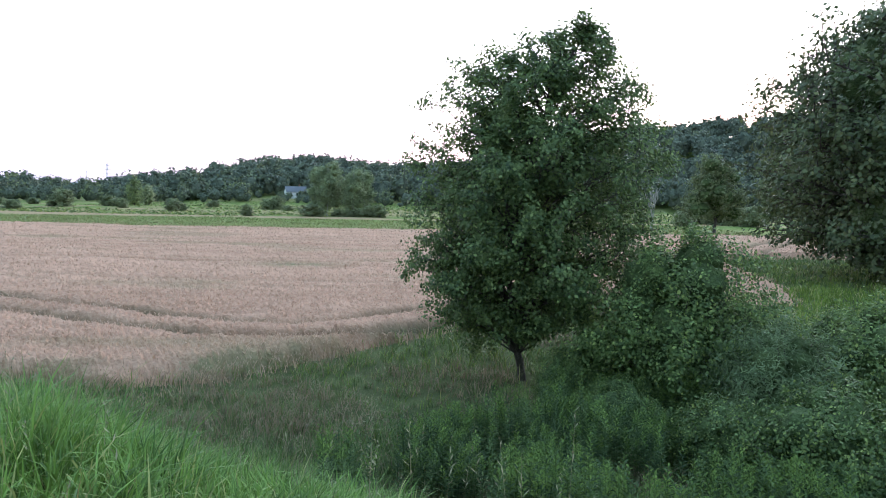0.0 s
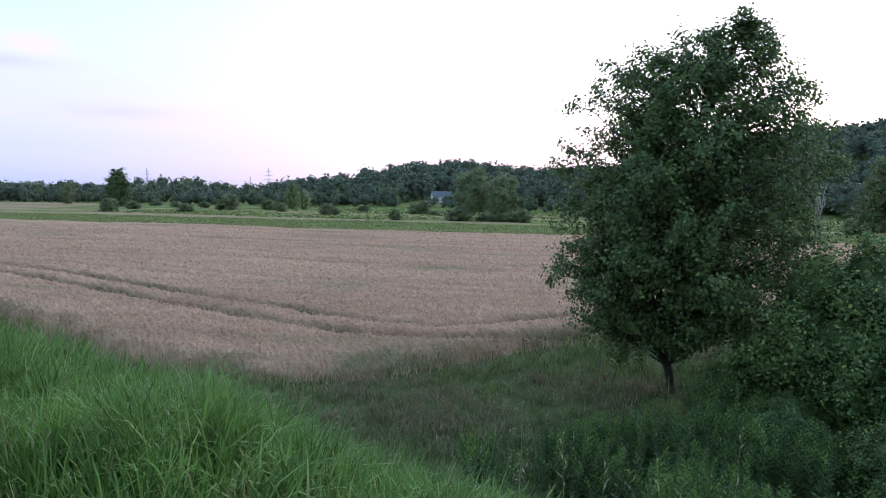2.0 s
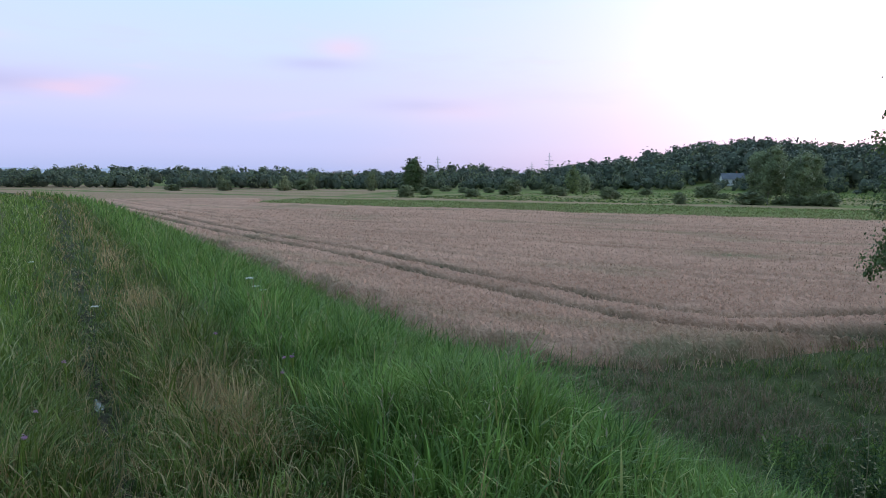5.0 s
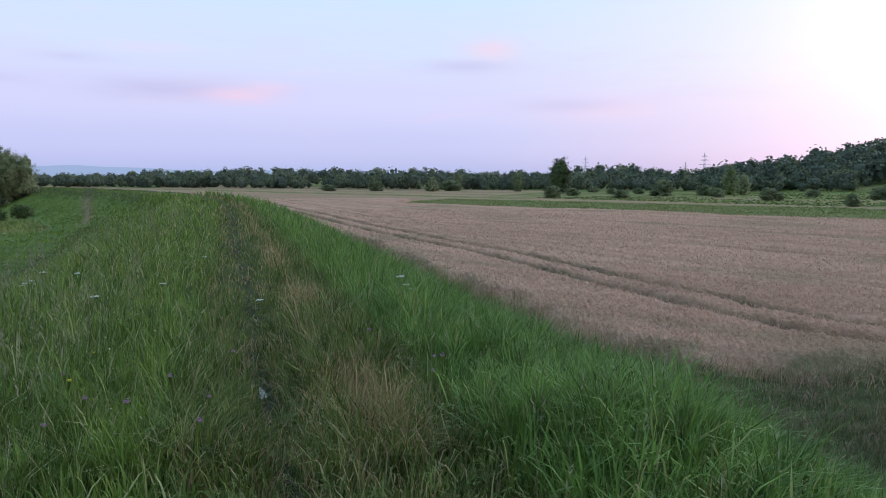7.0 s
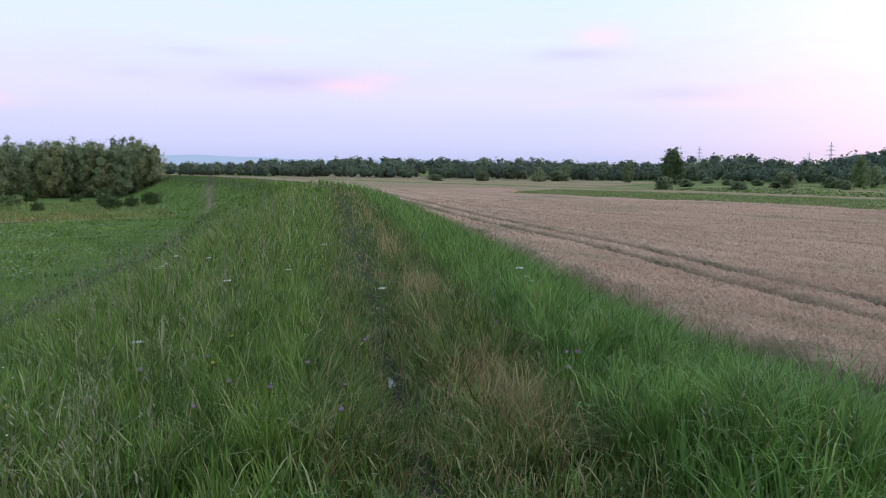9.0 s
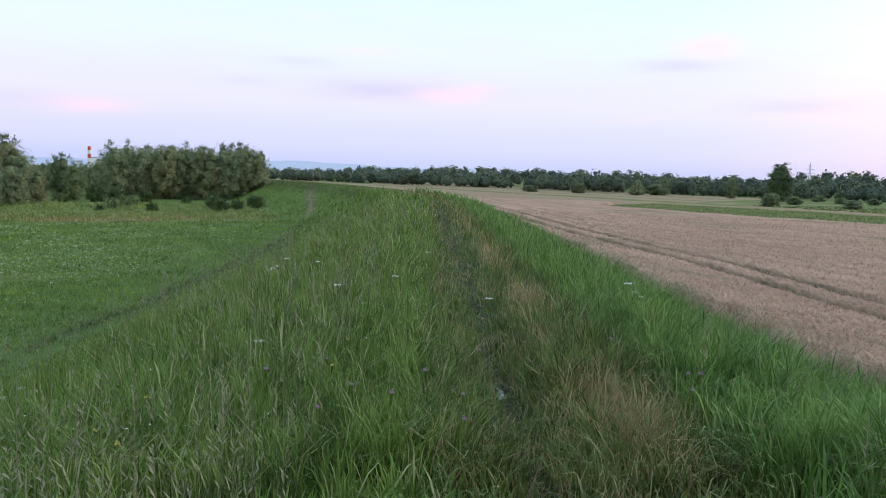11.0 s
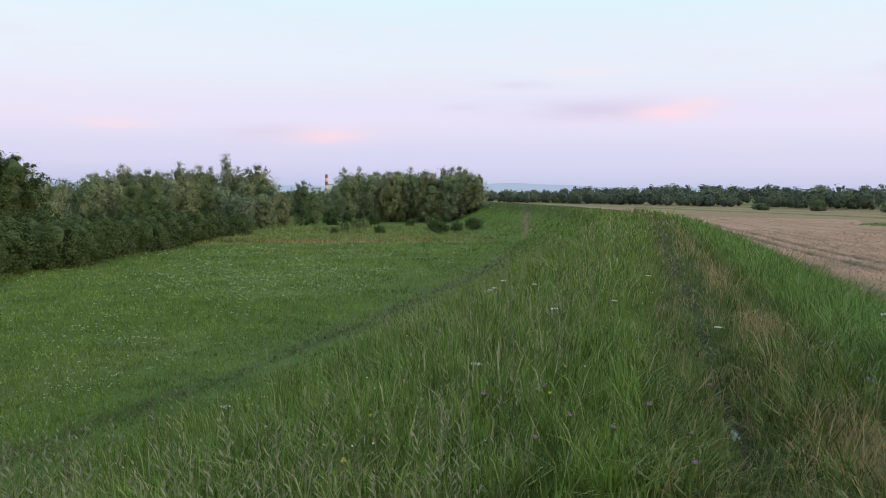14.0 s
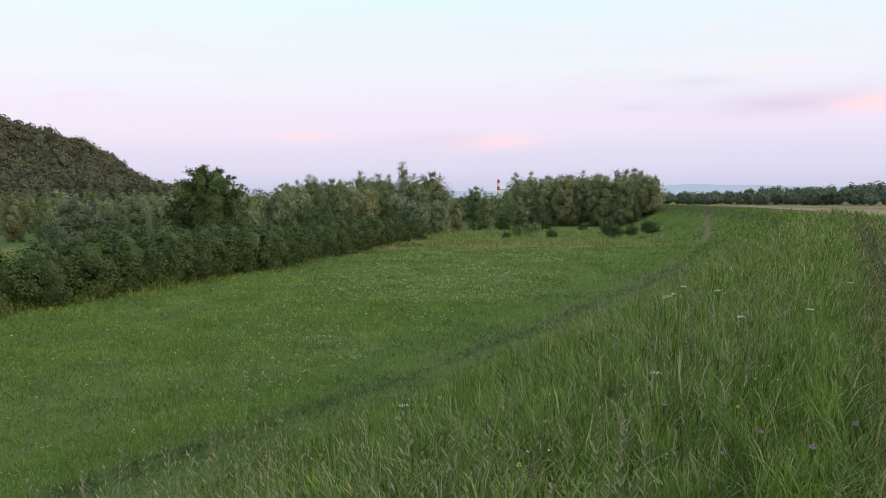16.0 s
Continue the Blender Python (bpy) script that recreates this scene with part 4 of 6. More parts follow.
    k = (x > -117 - (y - 111) * 0.4) & (y < np.interp(x, [-130, -100, -50, 50], [139, 142, 149, 150])) & ~in_wheat(x, y) & ((y > 106) | (x > -100))
    x, y = x[k], y[k]
    n = len(x)
    tagged(new("verge_grass", blades(x, y, rng.uniform(0.1, 0.32, n) * (0.5 + fnoise(x, y, 8.0)), np.full(n, 0.11), rng.uniform(0.3, 0.9, n), rng.uniform(0, 0.5, n), [M_VERGE], "verge_grass")),
           "green grass verge between two fields", "grass", kind="stuff")
    n = 22000
    x, y = rng.uniform(-190, 70, n), 160 + 180 * rng.random(n) ** 1.4
    s, v = along_across(x, y)
    k = (v > 60) & (x > -118) & (fnoise(x * 0.35, y, 16.0) + rng.normal(0, 0.07, n) > 0.4)
    x, y = x[k], y[k]
    tagged(new("far_meadow_growth", blades(x, y, rng.uniform(0.1, 0.42, len(x)) * (0.3 + 1.1 * fnoise(x, y, 9.0)), np.full(len(x), 0.3), rng.uniform(0.2, 0.8, len(x)), rng.uniform(0, 0.5, len(x)), [M_VERGE, M_WEEDS, M_BANK], "far_meadow_growth",
           rng.choice(3, len(x), p=[0.2, 0.25, 0.55]))), "uneven green growth on the fallow far meadow", "grass", kind="stuff")
    n = 16000
    y = rng.uniform(-12, 36, n)
    x = -74.0 - (fnoise(y, 0 * y, 6.0) - 0.5) * 4 - np.abs(rng.normal(0, 6.0, n)) + rng.normal(0, 0.8, n)
    s, v = along_across(x, y)
    k = v < -11.5
    x, y = x[k], y[k]
    mi = (rng.random(len(x)) < 0.85 * (fnoise(x + 3, y, 5.0) > 0.47)).astype(int)
    tagged(new("reeds", blades(x, y, rng.uniform(0.15, 0.6, len(x)) * (0.05 + 1.7 * fnoise(x, y, 2.6) ** 1.8), np.full(len(x), 0.035), rng.uniform(0.1, 0.5, len(x)), rng.uniform(0, 0.5, len(x)), [M_WEEDS, M_DRY], "reeds", mi)),
           "rank weeds and pale reeds at the meadow's end", "reeds", kind="stuff")
    n = 22000
    x, y = rng.uniform(-108, -76, n), rng.uniform(-8, 40, n)
    s, v = along_across(x, y)
    k = (v < -11) & (fnoise(x + 11, y, 5.0) > 0.36)
    x, y = x[k], y[k]
    hh = rng.uniform(0.3, 0.7, len(x)) * (0.3 + 1.2 * fnoise(x, y, 4.0))
    tagged(new("tall_weeds", blades(x, y, hh, np.full(len(x), 0.045), rng.uniform(0.4, 1.2, len(x)), rng.uniform(0.2, 0.9, len(x)), [M_WEEDS], "tall_weeds")),
           "light green rank weeds beyond the mown meadow", "weeds", kind="stuff")


build_grass()


# ---- woody plants ----
def ball(level):
    bm = bmesh.new()
    bmesh.ops.create_icosphere(bm, subdivisions=level, radius=1.0)
    v = np.array([tuple(p.co) for p in bm.verts])
    f = np.array([[p.index for p in q.verts] for q in bm.faces])
    bm.free()
    return v, f


BALL_1, BALL_2 = ball(1), ball(2)


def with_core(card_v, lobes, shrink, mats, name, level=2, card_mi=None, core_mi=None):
    """The leaves of a crown together with solid lumps that fill it, in a colour darkened as shade."""
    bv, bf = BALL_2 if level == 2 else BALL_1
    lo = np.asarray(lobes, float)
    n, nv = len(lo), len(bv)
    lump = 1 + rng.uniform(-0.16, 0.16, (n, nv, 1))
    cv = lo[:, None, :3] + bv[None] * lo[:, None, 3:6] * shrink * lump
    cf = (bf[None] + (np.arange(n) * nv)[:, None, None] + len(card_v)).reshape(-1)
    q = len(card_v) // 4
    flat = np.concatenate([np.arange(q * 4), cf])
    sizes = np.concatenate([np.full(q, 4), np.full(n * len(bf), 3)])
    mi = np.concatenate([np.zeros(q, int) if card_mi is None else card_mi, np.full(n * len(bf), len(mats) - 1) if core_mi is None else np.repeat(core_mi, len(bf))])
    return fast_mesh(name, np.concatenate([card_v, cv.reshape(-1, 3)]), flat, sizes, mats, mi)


def crown_points(lobes, sprays, per, spread, flat=0.6, shell=0.75):
    """Points in sprays that crowd towards the outside of the lobes."""
    lo = np.array(lobes, float)
    wt = (lo[:, 3] * lo[:, 4] + lo[:, 3] * lo[:, 5] + lo[:, 4] * lo[:, 5])
    i = rng.choice(len(lo), sprays, p=wt / wt.sum())
    d = rng.normal(0, 1, (sprays, 3))
    d /= np.linalg.norm(d, axis=1)[:, None]
    q = shell + (1.08 - shell) * rng.random(sprays) ** 0.7
    inner = rng.random(sprays) < 0.22
    q[inner] = rng.uniform(0.25, shell, inner.sum())
    c = lo[i, :3] + d * lo[i, 3:6] * q[:, None]
    off = rng.normal(0, spread, (sprays, per, 3))
    off[:, :, 2] *= flat
    out = (d[:, None] + off / spread * 0.35).reshape(-1, 3)
    return (c[:, None] + off).reshape(-1, 3), c, out


def tube(pts, radii, sides=6):
    pts = np.array(pts, float)
    v, f = [], []
    for k, p in enumerate(pts):
        t = pts[min(k + 1, len(pts) - 1)] - pts[max(k - 1, 0)]
        t /= np.linalg.norm(t) + 1e-9
        a = np.cross(t, (0.3, 0.9, 0.2))
        a /= np.linalg.norm(a) + 1e-9
        b = np.cross(t, a)
        for j in range(sides):
            th = 2 * math.pi * j / sides
            v.append(p + radii[k] * (a * math.cos(th) + b * math.sin(th)))
    for k in range(len(pts) - 1):
        for j in range(sides):
            j1 = (j + 1) % sides
            f.append((k * sides + j, k * sides + j1, (k + 1) * sides + j1, (k + 1) * sides + j))
    return v, f


def wood_mesh(name, lines, mat, sides=6):
    V, F = [], []
    for pts, rad in lines:
        v, f = tube(pts, rad, sides)
        F += [tuple(i + len(V) for i in q) for q in f]
        V += v
    F = np.array(F)
    return fast_mesh(name, np.array(V), F.ravel(), np.full(len(F), 4), [mat], smooth=True)


def limb(a, b, r0, r1, sag=0.12, n=5):
    a, b = np.array(a, float), np.array(b, float)
    L = np.linalg.norm(b - a)
    pts = [a + (b - a) * t + np.array([0, 0, math.sin(t * math.pi) * L * sag]) + rng.normal(0, 0.025 * L, 3) * (0 < t < 1) for t in np.linspace(0, 1, n)]
    return pts, list(np.linspace(r0, r1, n))


def make_tree(name, lobes, trunk_top, r0, sprays, per, spread, leaf, mat, label, category="tree", lean=(0, 0), stems=1, twigs=40, bark=None, flat=0.6, first=0.25, loose=0.55, narrow=1.5, core=0.0, foot=(0, 0), inner=None):
    """A tree at the origin: tapered trunk with limbs to every lobe and twigs to the sprays, and a crown of leaves."""
    root = tagged(new(name), label, category)
    pts, centres, out = crown_points(lobes, sprays, per, spread, flat)
    lines = []
    for k in range(stems):
        ox, oy = (0, 0) if stems == 1 else rng.normal(0, r0 * 4, 2)
        top = (lean[0] + ox * 2.5, lean[1] + oy * 2.5, trunk_top)
        mid = [np.array([ox, oy, -0.3]) * (1 - t) + np.array(top) * t + rng.normal(0, 0.02 * trunk_top, 3) * (0.1 < t < 1) + np.array([foot[0], foot[1], 0.0]) * (1 - t) ** 2 for t in np.linspace(0, 1, 9)]
        lines.append((mid, [r0 * 1.35] + list(np.linspace(r0, r0 * 0.3, 8))))
    spine = lines[0][0]
    ends = []
    for lb in lobes:
        h = max(trunk_top * first, min(lb[2] - 0.5 * lb[5], trunk_top * 0.95))
        q = min(1.0, h / trunk_top) * (len(spine) - 1)
        a = spine[int(q)] + (spine[min(int(q) + 1, len(spine) - 1)] - spine[int(q)]) * (q - int(q))
        lines.append(limb(a, lb[:3], r0 * 0.42, r0 * 0.12))
        ends.append(np.array(lb[:3]))
    for c in centres[rng.choice(len(centres), min(twigs, len(centres)), replace=False)]:
        a = min(ends, key=lambda e: np.linalg.norm(e - c))
        lines.append(limb(a, c, r0 * 0.12, r0 * 0.03, 0.05, 4))
    part("trunk", wood_mesh(name + "_wood", lines, bark or M_BARK), root)
    leaves = cards(pts, leaf, long=narrow, out=out, loose=loose)
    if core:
        me = with_core(leaves, lobes, core, [mat, inner or M_CORE_SHADE], name + "_leaves")
    else:
        me = cards_mesh(name + "_leaves", leaves, [mat])
    part("crown", me, root)
    return root


def profile_at(profile, z):
    """Middle and half width of a crown at the heights z; profile: rows of height, left edge, right edge."""
    p = np.array(profile, float)
    a, b = np.interp(z, p[:, 0], p[:, 1]), np.interp(z, p[:, 0], p[:, 2])
    return (a + b) / 2, np.maximum(0.02, (b - a) / 2)


def unit(v):
    return v / (np.linalg.norm(v, axis=-1, keepdims=True) + 1e-9)


def grow(name, profile, spine, r0, nb, subs, per, spread, leaf, mat, label, category="tree", rise=0.45, fork=0.1, narrow=1.6, loose=0.8,
         flat=0.7, core=0.0, inner=None, bark=None, deep=0.9, fill=0.3, droop=0.0, droops=None, level=2, sides=5):
    """A plant at the origin. Limbs leave the stem (or the ground, with fork near 0) and reach the crown's outline; each carries
    side shoots, and every shoot a few sprays of leaves, so that the crown breaks into clumps with gaps between."""
    root = tagged(new(name), label, category)
    zs = [row[0] for row in profile]
    zlo, zhi = zs[0], zs[-1]
    zz = np.linspace(zlo, zhi, 60)
    _, half = profile_at(profile, zz)
    cum = np.cumsum(half + 0.12 * half.max())
    spine = np.array(spine, float)
    sp = lambda z: np.array([np.interp(z, spine[:, 2], spine[:, k]) for k in range(3)])
    lines = [(list(spine), list(np.linspace(r0 * 1.25, r0 * 0.25, len(spine))))]
    spots, ways = [], []
    for i in range(nb):
        z = float(np.interp((i + rng.random()) / nb * cum[-1], cum, zz))
        mid, h = profile_at(profile, z)
        a = i * 2.39996 + rng.normal(0, 0.25)
        reach = h * (rng.uniform(0.84, 1.04) if rng.random() > fill else rng.uniform(0.35, 0.8))
        end = np.array([mid + math.cos(a) * reach, math.sin(a) * reach * deep, z])
        out = math.hypot(end[0], end[1])
        z0 = min(max(z - rise * out - rng.uniform(0, 0.1) * zhi, spine[0][2] + fork * zhi), spine[-1][2] * 0.97)
        start = sp(z0)
        L = float(np.linalg.norm(end - start))
        pts, rad = limb(start, end, r0 * (0.2 + 0.3 * L / zhi), r0 * 0.05, 0.08 - droop, 6)
        lines.append((pts, rad))
        pts = np.array(pts)
        at = lambda f: np.array([np.interp(f, np.linspace(0, 1, 6), pts[:, k]) for k in range(3)])
        way = unit(end - start)
        for f in (0.62, 0.8, 0.92, 1.0):
            spots.append(at(f) + rng.normal(0, 0.05, 3)), ways.append(way)
        for j in range(subs):
            f = rng.uniform(0.28, 0.95)
            b = at(f)
            side = unit(np.cross(way, rng.normal(0, 1, 3)))
            go = unit(way * 0.55 + side * rng.uniform(0.5, 1.0) + np.array([0, 0, 0.15 - droop]))
            l = L * rng.uniform(0.16, 0.36) * (1.15 - 0.6 * f)
            e = b + go * l
            lines.append(([b, (b + e) / 2 + rng.normal(0, 0.03 * l, 3), e], [r0 * 0.09, r0 * 0.06, r0 * 0.03]))
            for g in (0.5, 1.0):
                spots.append(b + go * l * g), ways.append(go)
    if droops:
        for x, y, z in droops:
            for q in range(5):
                spots.append(np.array([x, y, z]) + rng.normal(0, 0.16, 3)), ways.append(np.array([0.1, 0, -0.5]))
    spots, ways = np.array(spots), np.array(ways)
    m = len(spots)
    size = rng.uniform(0.6, 1.3, (m, 1, 1))
    off = rng.normal(0, spread, (m, per, 3)) * size
    off[:, :, 2] *= flat
    off += ways[:, None] * rng.normal(0.3, 0.5, (m, per, 1)) * spread * size
    mid, _ = profile_at(profile, spots[:, 2])
    centre = np.stack([mid, 0 * mid, spots[:, 2] * 0.6 + 0.4 * (zlo + zhi) / 2 - 0.1 * zhi], -1)
    out = (unit(spots - centre)[:, None] + off / spread * 0.3 + np.array([0, 0, 0.35])).reshape(-1, 3)
    pts = (spots[:, None] + off).reshape(-1, 3)
    part("trunk", wood_mesh(name + "_wood", lines, bark or M_BARK, sides), root)
    leaves = cards(pts, leaf, long=narrow, out=out, loose=loose)
    if core:
        tall, lobes = zhi - zlo, []
        for k in range(12):
            z = zlo + tall * (0.16 + 0.62 * (k % 6) / 5 + rng.uniform(-0.05, 0.05))
            mid, h = profile_at(profile, z)
            a, q = k * 2.4 + rng.uniform(-0.4, 0.4), 0.3 * float(h)
            r = float(h) * rng.uniform(0.75, 0.95)
            lobes.append((float(mid) + math.cos(a) * q, math.sin(a) * q * deep, z, r, r * deep, min(r * 1.1, (zhi - z) * 0.85 / core, (z - zlo + 0.05 * tall) * 1.3 / core)))
        me = with_core(leaves, lobes, core, [mat, inner or M_CORE_SHADE], name + "_leaves", level)
    else:
        me = cards_mesh(name + "_leaves", leaves, [mat])
    part("crown", me, root)
    return root


def polar(az, d, sink=0.0):
    """A place on the ground at a heading and distance from the start."""
    x, y = -math.sin(radians(az)) * d, math.cos(radians(az)) * d
    return x, y, float(land(x, y)) - sink


def random_lobes(h, w, n, low=0.25, squash=1.0):
    out = [(0, 0, h * 0.55, w * 0.33, w * 0.33, h * 0.36)]
    if low < 0.08:
        out.append((0, 0, h * 0.24, w * 0.42, w * 0.42, h * 0.27))
    for _ in range(n):
        t = rng.uniform(low, 0.9)
        rr = w * 0.5 * math.sin(math.pi * min(0.98, 0.12 + t * 0.82)) ** 0.7
        a = rng.uniform(0, 2 * math.pi)
        q = rng.uniform(0.16, 0.26) * w
        out.append((math.cos(a) * rr * 0.68, math.sin(a) * rr * 0.68, t * h, q, q, q * squash * rng.uniform(0.7, 1.1)))
    return out


# the alder that stands alone at the foot of the bank (axes: x across the view, y away, z up)
def place_thing(ob, az, d, turn=0.0, scale=1.0, sink=0.0):
    x, y, z = polar(az, d, sink)
    ob.matrix_basis = Matrix.Translation((x, y, z)) @ Matrix.Rotation(radians(turn), 4, "Z") @ Matrix.Diagonal((scale, scale, scale, 1))
    return ob


def build_alder():
    profile = [(1.6, -2.0, 0.9), (2.0, -2.9, 2.0), (2.6, -3.4, 2.8), (3.2, -3.7, 3.2), (3.8, -3.7, 4.2), (4.4, -3.7, 3.7), (5.2, -3.7, 3.6), (6.0, -3.6, 3.9),
               (6.6, -3.6, 4.1), (7.2, -3.3, 3.6), (8.0, -3.1, 3.6), (8.6, -2.9, 3.3), (9.2, -2.4, 2.9), (9.6, -1.4, 2.6), (9.9, -0.1, 2.4), (10.25, 1.1, 2.1), (10.6, 1.55, 1.7)]
    spine = [(0, 0, -0.3), (-0.12, 0, 0.5), (-0.42, 0.05, 1.6), (-0.5, 0.05, 3.0), (-0.35, 0, 4.6), (0.1, -0.05, 6.4), (0.5, 0, 8.0), (1.2, 0, 9.6)]
    ob = grow("alder_tree", profile, spine, 0.11, 225, 7, 30, 0.135, 0.08, M_ALDER, "dark green alder tree with dense ragged crown at the field edge",
              rise=0.5, fork=0.1, narrow=1.35, loose=0.8, deep=0.85, fill=0.38, droops=[(-1.45, -0.3, 0.85), (-1.35, -0.2, 1.2), (4.0, 0, 3.6), (3.7, 0.2, 3.8), (3.4, -0.2, 3.7), (3.1, 0.1, 3.5), (-3.6, 0, 3.1), (3.9, 0, 6.6), (3.6, 0, 6.4)])
    place_thing(ob, -6.5, 21.0, -6.4, 0.96)


build_alder()


def build_right_group():
    # the great oak: full dome of heavy boughs, the lowest near the ground
    profile = [(1.3, -8.5, 9), (3.1, -11.3, 11), (5.7, -12.4, 12), (8.2, -12.6, 12), (10.4, -12.6, 12), (12.2, -12.0, 11.5), (14.4, -10.6, 10.5), (15.8, -8.9, 9), (17.4, -6.0, 6), (18.6, -2.5, 3)]
    ob = grow("oak_tree", profile, [(0, 0, -0.4), (0.1, 0, 3), (-0.2, 0.1, 7), (0.2, 0, 12), (0, 0, 17)], 0.5, 300, 8, 18, 0.4, 0.24, M_OAK,
              "huge dark oak tree with a heavy spreading crown", rise=0.4, fork=0.06, loose=0.8, narrow=1.3, core=0.42)
    place_thing(ob, -34.2, 58, -34)
    # shrubs at the foot of the bank
    def shrub(name, h, w, nb, leaf, mat, label, subs=6, per=34, spread=0.11, narrow=1.5, core=0.3, spiky=0.25, flat=0.8, inner=None):
        profile = [(0.1, -0.36 * w, 0.36 * w), (0.28 * h, -0.5 * w, 0.5 * w), (0.55 * h, -0.49 * w, 0.48 * w), (0.74 * h, -0.42 * w, 0.43 * w), ((1 - spiky * 0.6) * h, -0.26 * w, 0.33 * w), (h, 0.06 * w, 0.18 * w)]
        return grow(name, profile, [(0, 0, -0.1), (0, 0, 0.35 * h), (0.05 * w, 0, 0.6 * h)], 0.045, nb, subs, per, spread, leaf, mat, label, "shrub", rise=1.3, fork=0.0, narrow=narrow, loose=0.95, core=core, flat=flat, inner=inner)
    ob = shrub("alder_shrub", 4.5, 5.4, 105, 0.062, M_BUSH, "leafy green shrub with spiky top under the alder tree", 7, 26, 0.15, core=0.28)
    place_thing(ob, -17.6, 19.4, -10)
    ob = shrub("silver_willow_shrub", 2.7, 3.2, 60, 0.026, M_REED, "grey-green narrow-leaved willow shrub between darker bushes", 6, 22, 0.15, 5.0, 0.28)
    place_thing(ob, -24.6, 17.2, 20)
    ob = shrub("dogwood_shrub", 1.95, 3.4, 80, 0.045, M_TIPPED, "low spreading shrub with yellow-green shoot tips", 6, 20, 0.12, 1.5, 0.3)
    place_thing(ob, -27.6, 14.2, 0)
    tagged(ob, group="shrubs with light tips")
    for az, d, turn, sc in ((-21.6, 14.6, 130, 0.72), (-33.5, 13.6, 70, 1.0), (-13.6, 16.6, 40, 0.62)):
        place_thing(copy_thing(ob, Matrix()), az, d, turn, sc)
    ob = shrub("bramble_bush", 3.0, 3.6, 66, 0.055, M_BUSH, "dark tangled green bush at the foot of the bank", 6, 19, 0.15, 1.5, 0.3, 0.5)
    place_thing(ob, -30.6, 19.0, 60, 1.05)
    tagged(ob, group="dark bushes under the bank")
    for az, d, turn, sc in ((-9.6, 18.6, 130, 0.5), (-12.2, 19.4, 200, 0.72), (-27.8, 22.5, 250, 0.8), (-21.3, 20.8, 310, 0.85), (-35.5, 22, 20, 1.1)):
        place_thing(copy_thing(ob, Matrix()), az, d, turn, sc)


build_right_group()


def build_herbs():
    """A thicket of goldenrod: upright stems set with narrow leaves, in stands of uneven height."""
    V, MI = [], []
    k = 0
    while k < 1700:
        az, d = rng.uniform(-34, 9), rng.uniform(8.8, 17.8)
        x, y, z = polar(az, d)
        s, v = along_across(np.array([x]), np.array([y]))
        stand = float(fnoise(x + 8, y, 1.7))
        if v[0] < 6.4 + 1.6 * rng.random() or (az > 3 and d > 11.5) or (az > -0.5 and d > 14.5) or (az > -8 and d > 16.4) or stand < 0.36 + 0.12 * (az > -6):
            continue
        k += 1
        h = rng.uniform(0.8, 1.15) * (0.35 + 1.6 * stand) * (0.85 if az > -4 else 1.0)
        lx, ly = rng.normal(0, 0.09, 2)
        m = 40
        t = np.linspace(0.25, 1.0, m)
        ph = np.arange(m) * 2.4 + rng.uniform(0, 6)
        L = 0.17 * (1 - 0.55 * t ** 2) * rng.uniform(0.8, 1.2, m) + 0.015
        p = np.stack([x + lx * t * t, y + ly * t * t, z + h * t], -1)
        out = np.stack([np.cos(ph), np.sin(ph), 0.3 + 0.9 * t ** 2], -1)
        out /= np.linalg.norm(out, axis=1)[:, None]
        sd = np.stack([-np.sin(ph), np.cos(ph), np.zeros(m)], -1) * (0.017 + 0.004 * (1 - t))[:, None]
        mid, tip = p + out * (L * 0.45)[:, None], p + out * L[:, None] - np.array([0, 0, 0.03])
        V.append(np.stack([p, mid + sd, tip, mid - sd], 1).reshape(-1, 3))
        V.append(np.array([[x - 0.006, y, z - 0.05], [x + 0.006, y, z - 0.05], [x + lx + 0.003, y + ly, z + h], [x + lx - 0.003, y + ly, z + h]]))
        MI.append(np.concatenate([(t > rng.uniform(0.68, 0.86)).astype(int) * int(rng.random() < 0.7), [0]]))
    tagged(new("goldenrod_thicket", cards_mesh("goldenrod_thicket", np.concatenate(V), [M_HERB, M_HERB_TIP], np.concatenate(MI))), "thicket of tall leafy green goldenrod at the foot of the bank", "weeds", kind="stuff")


build_herbs()


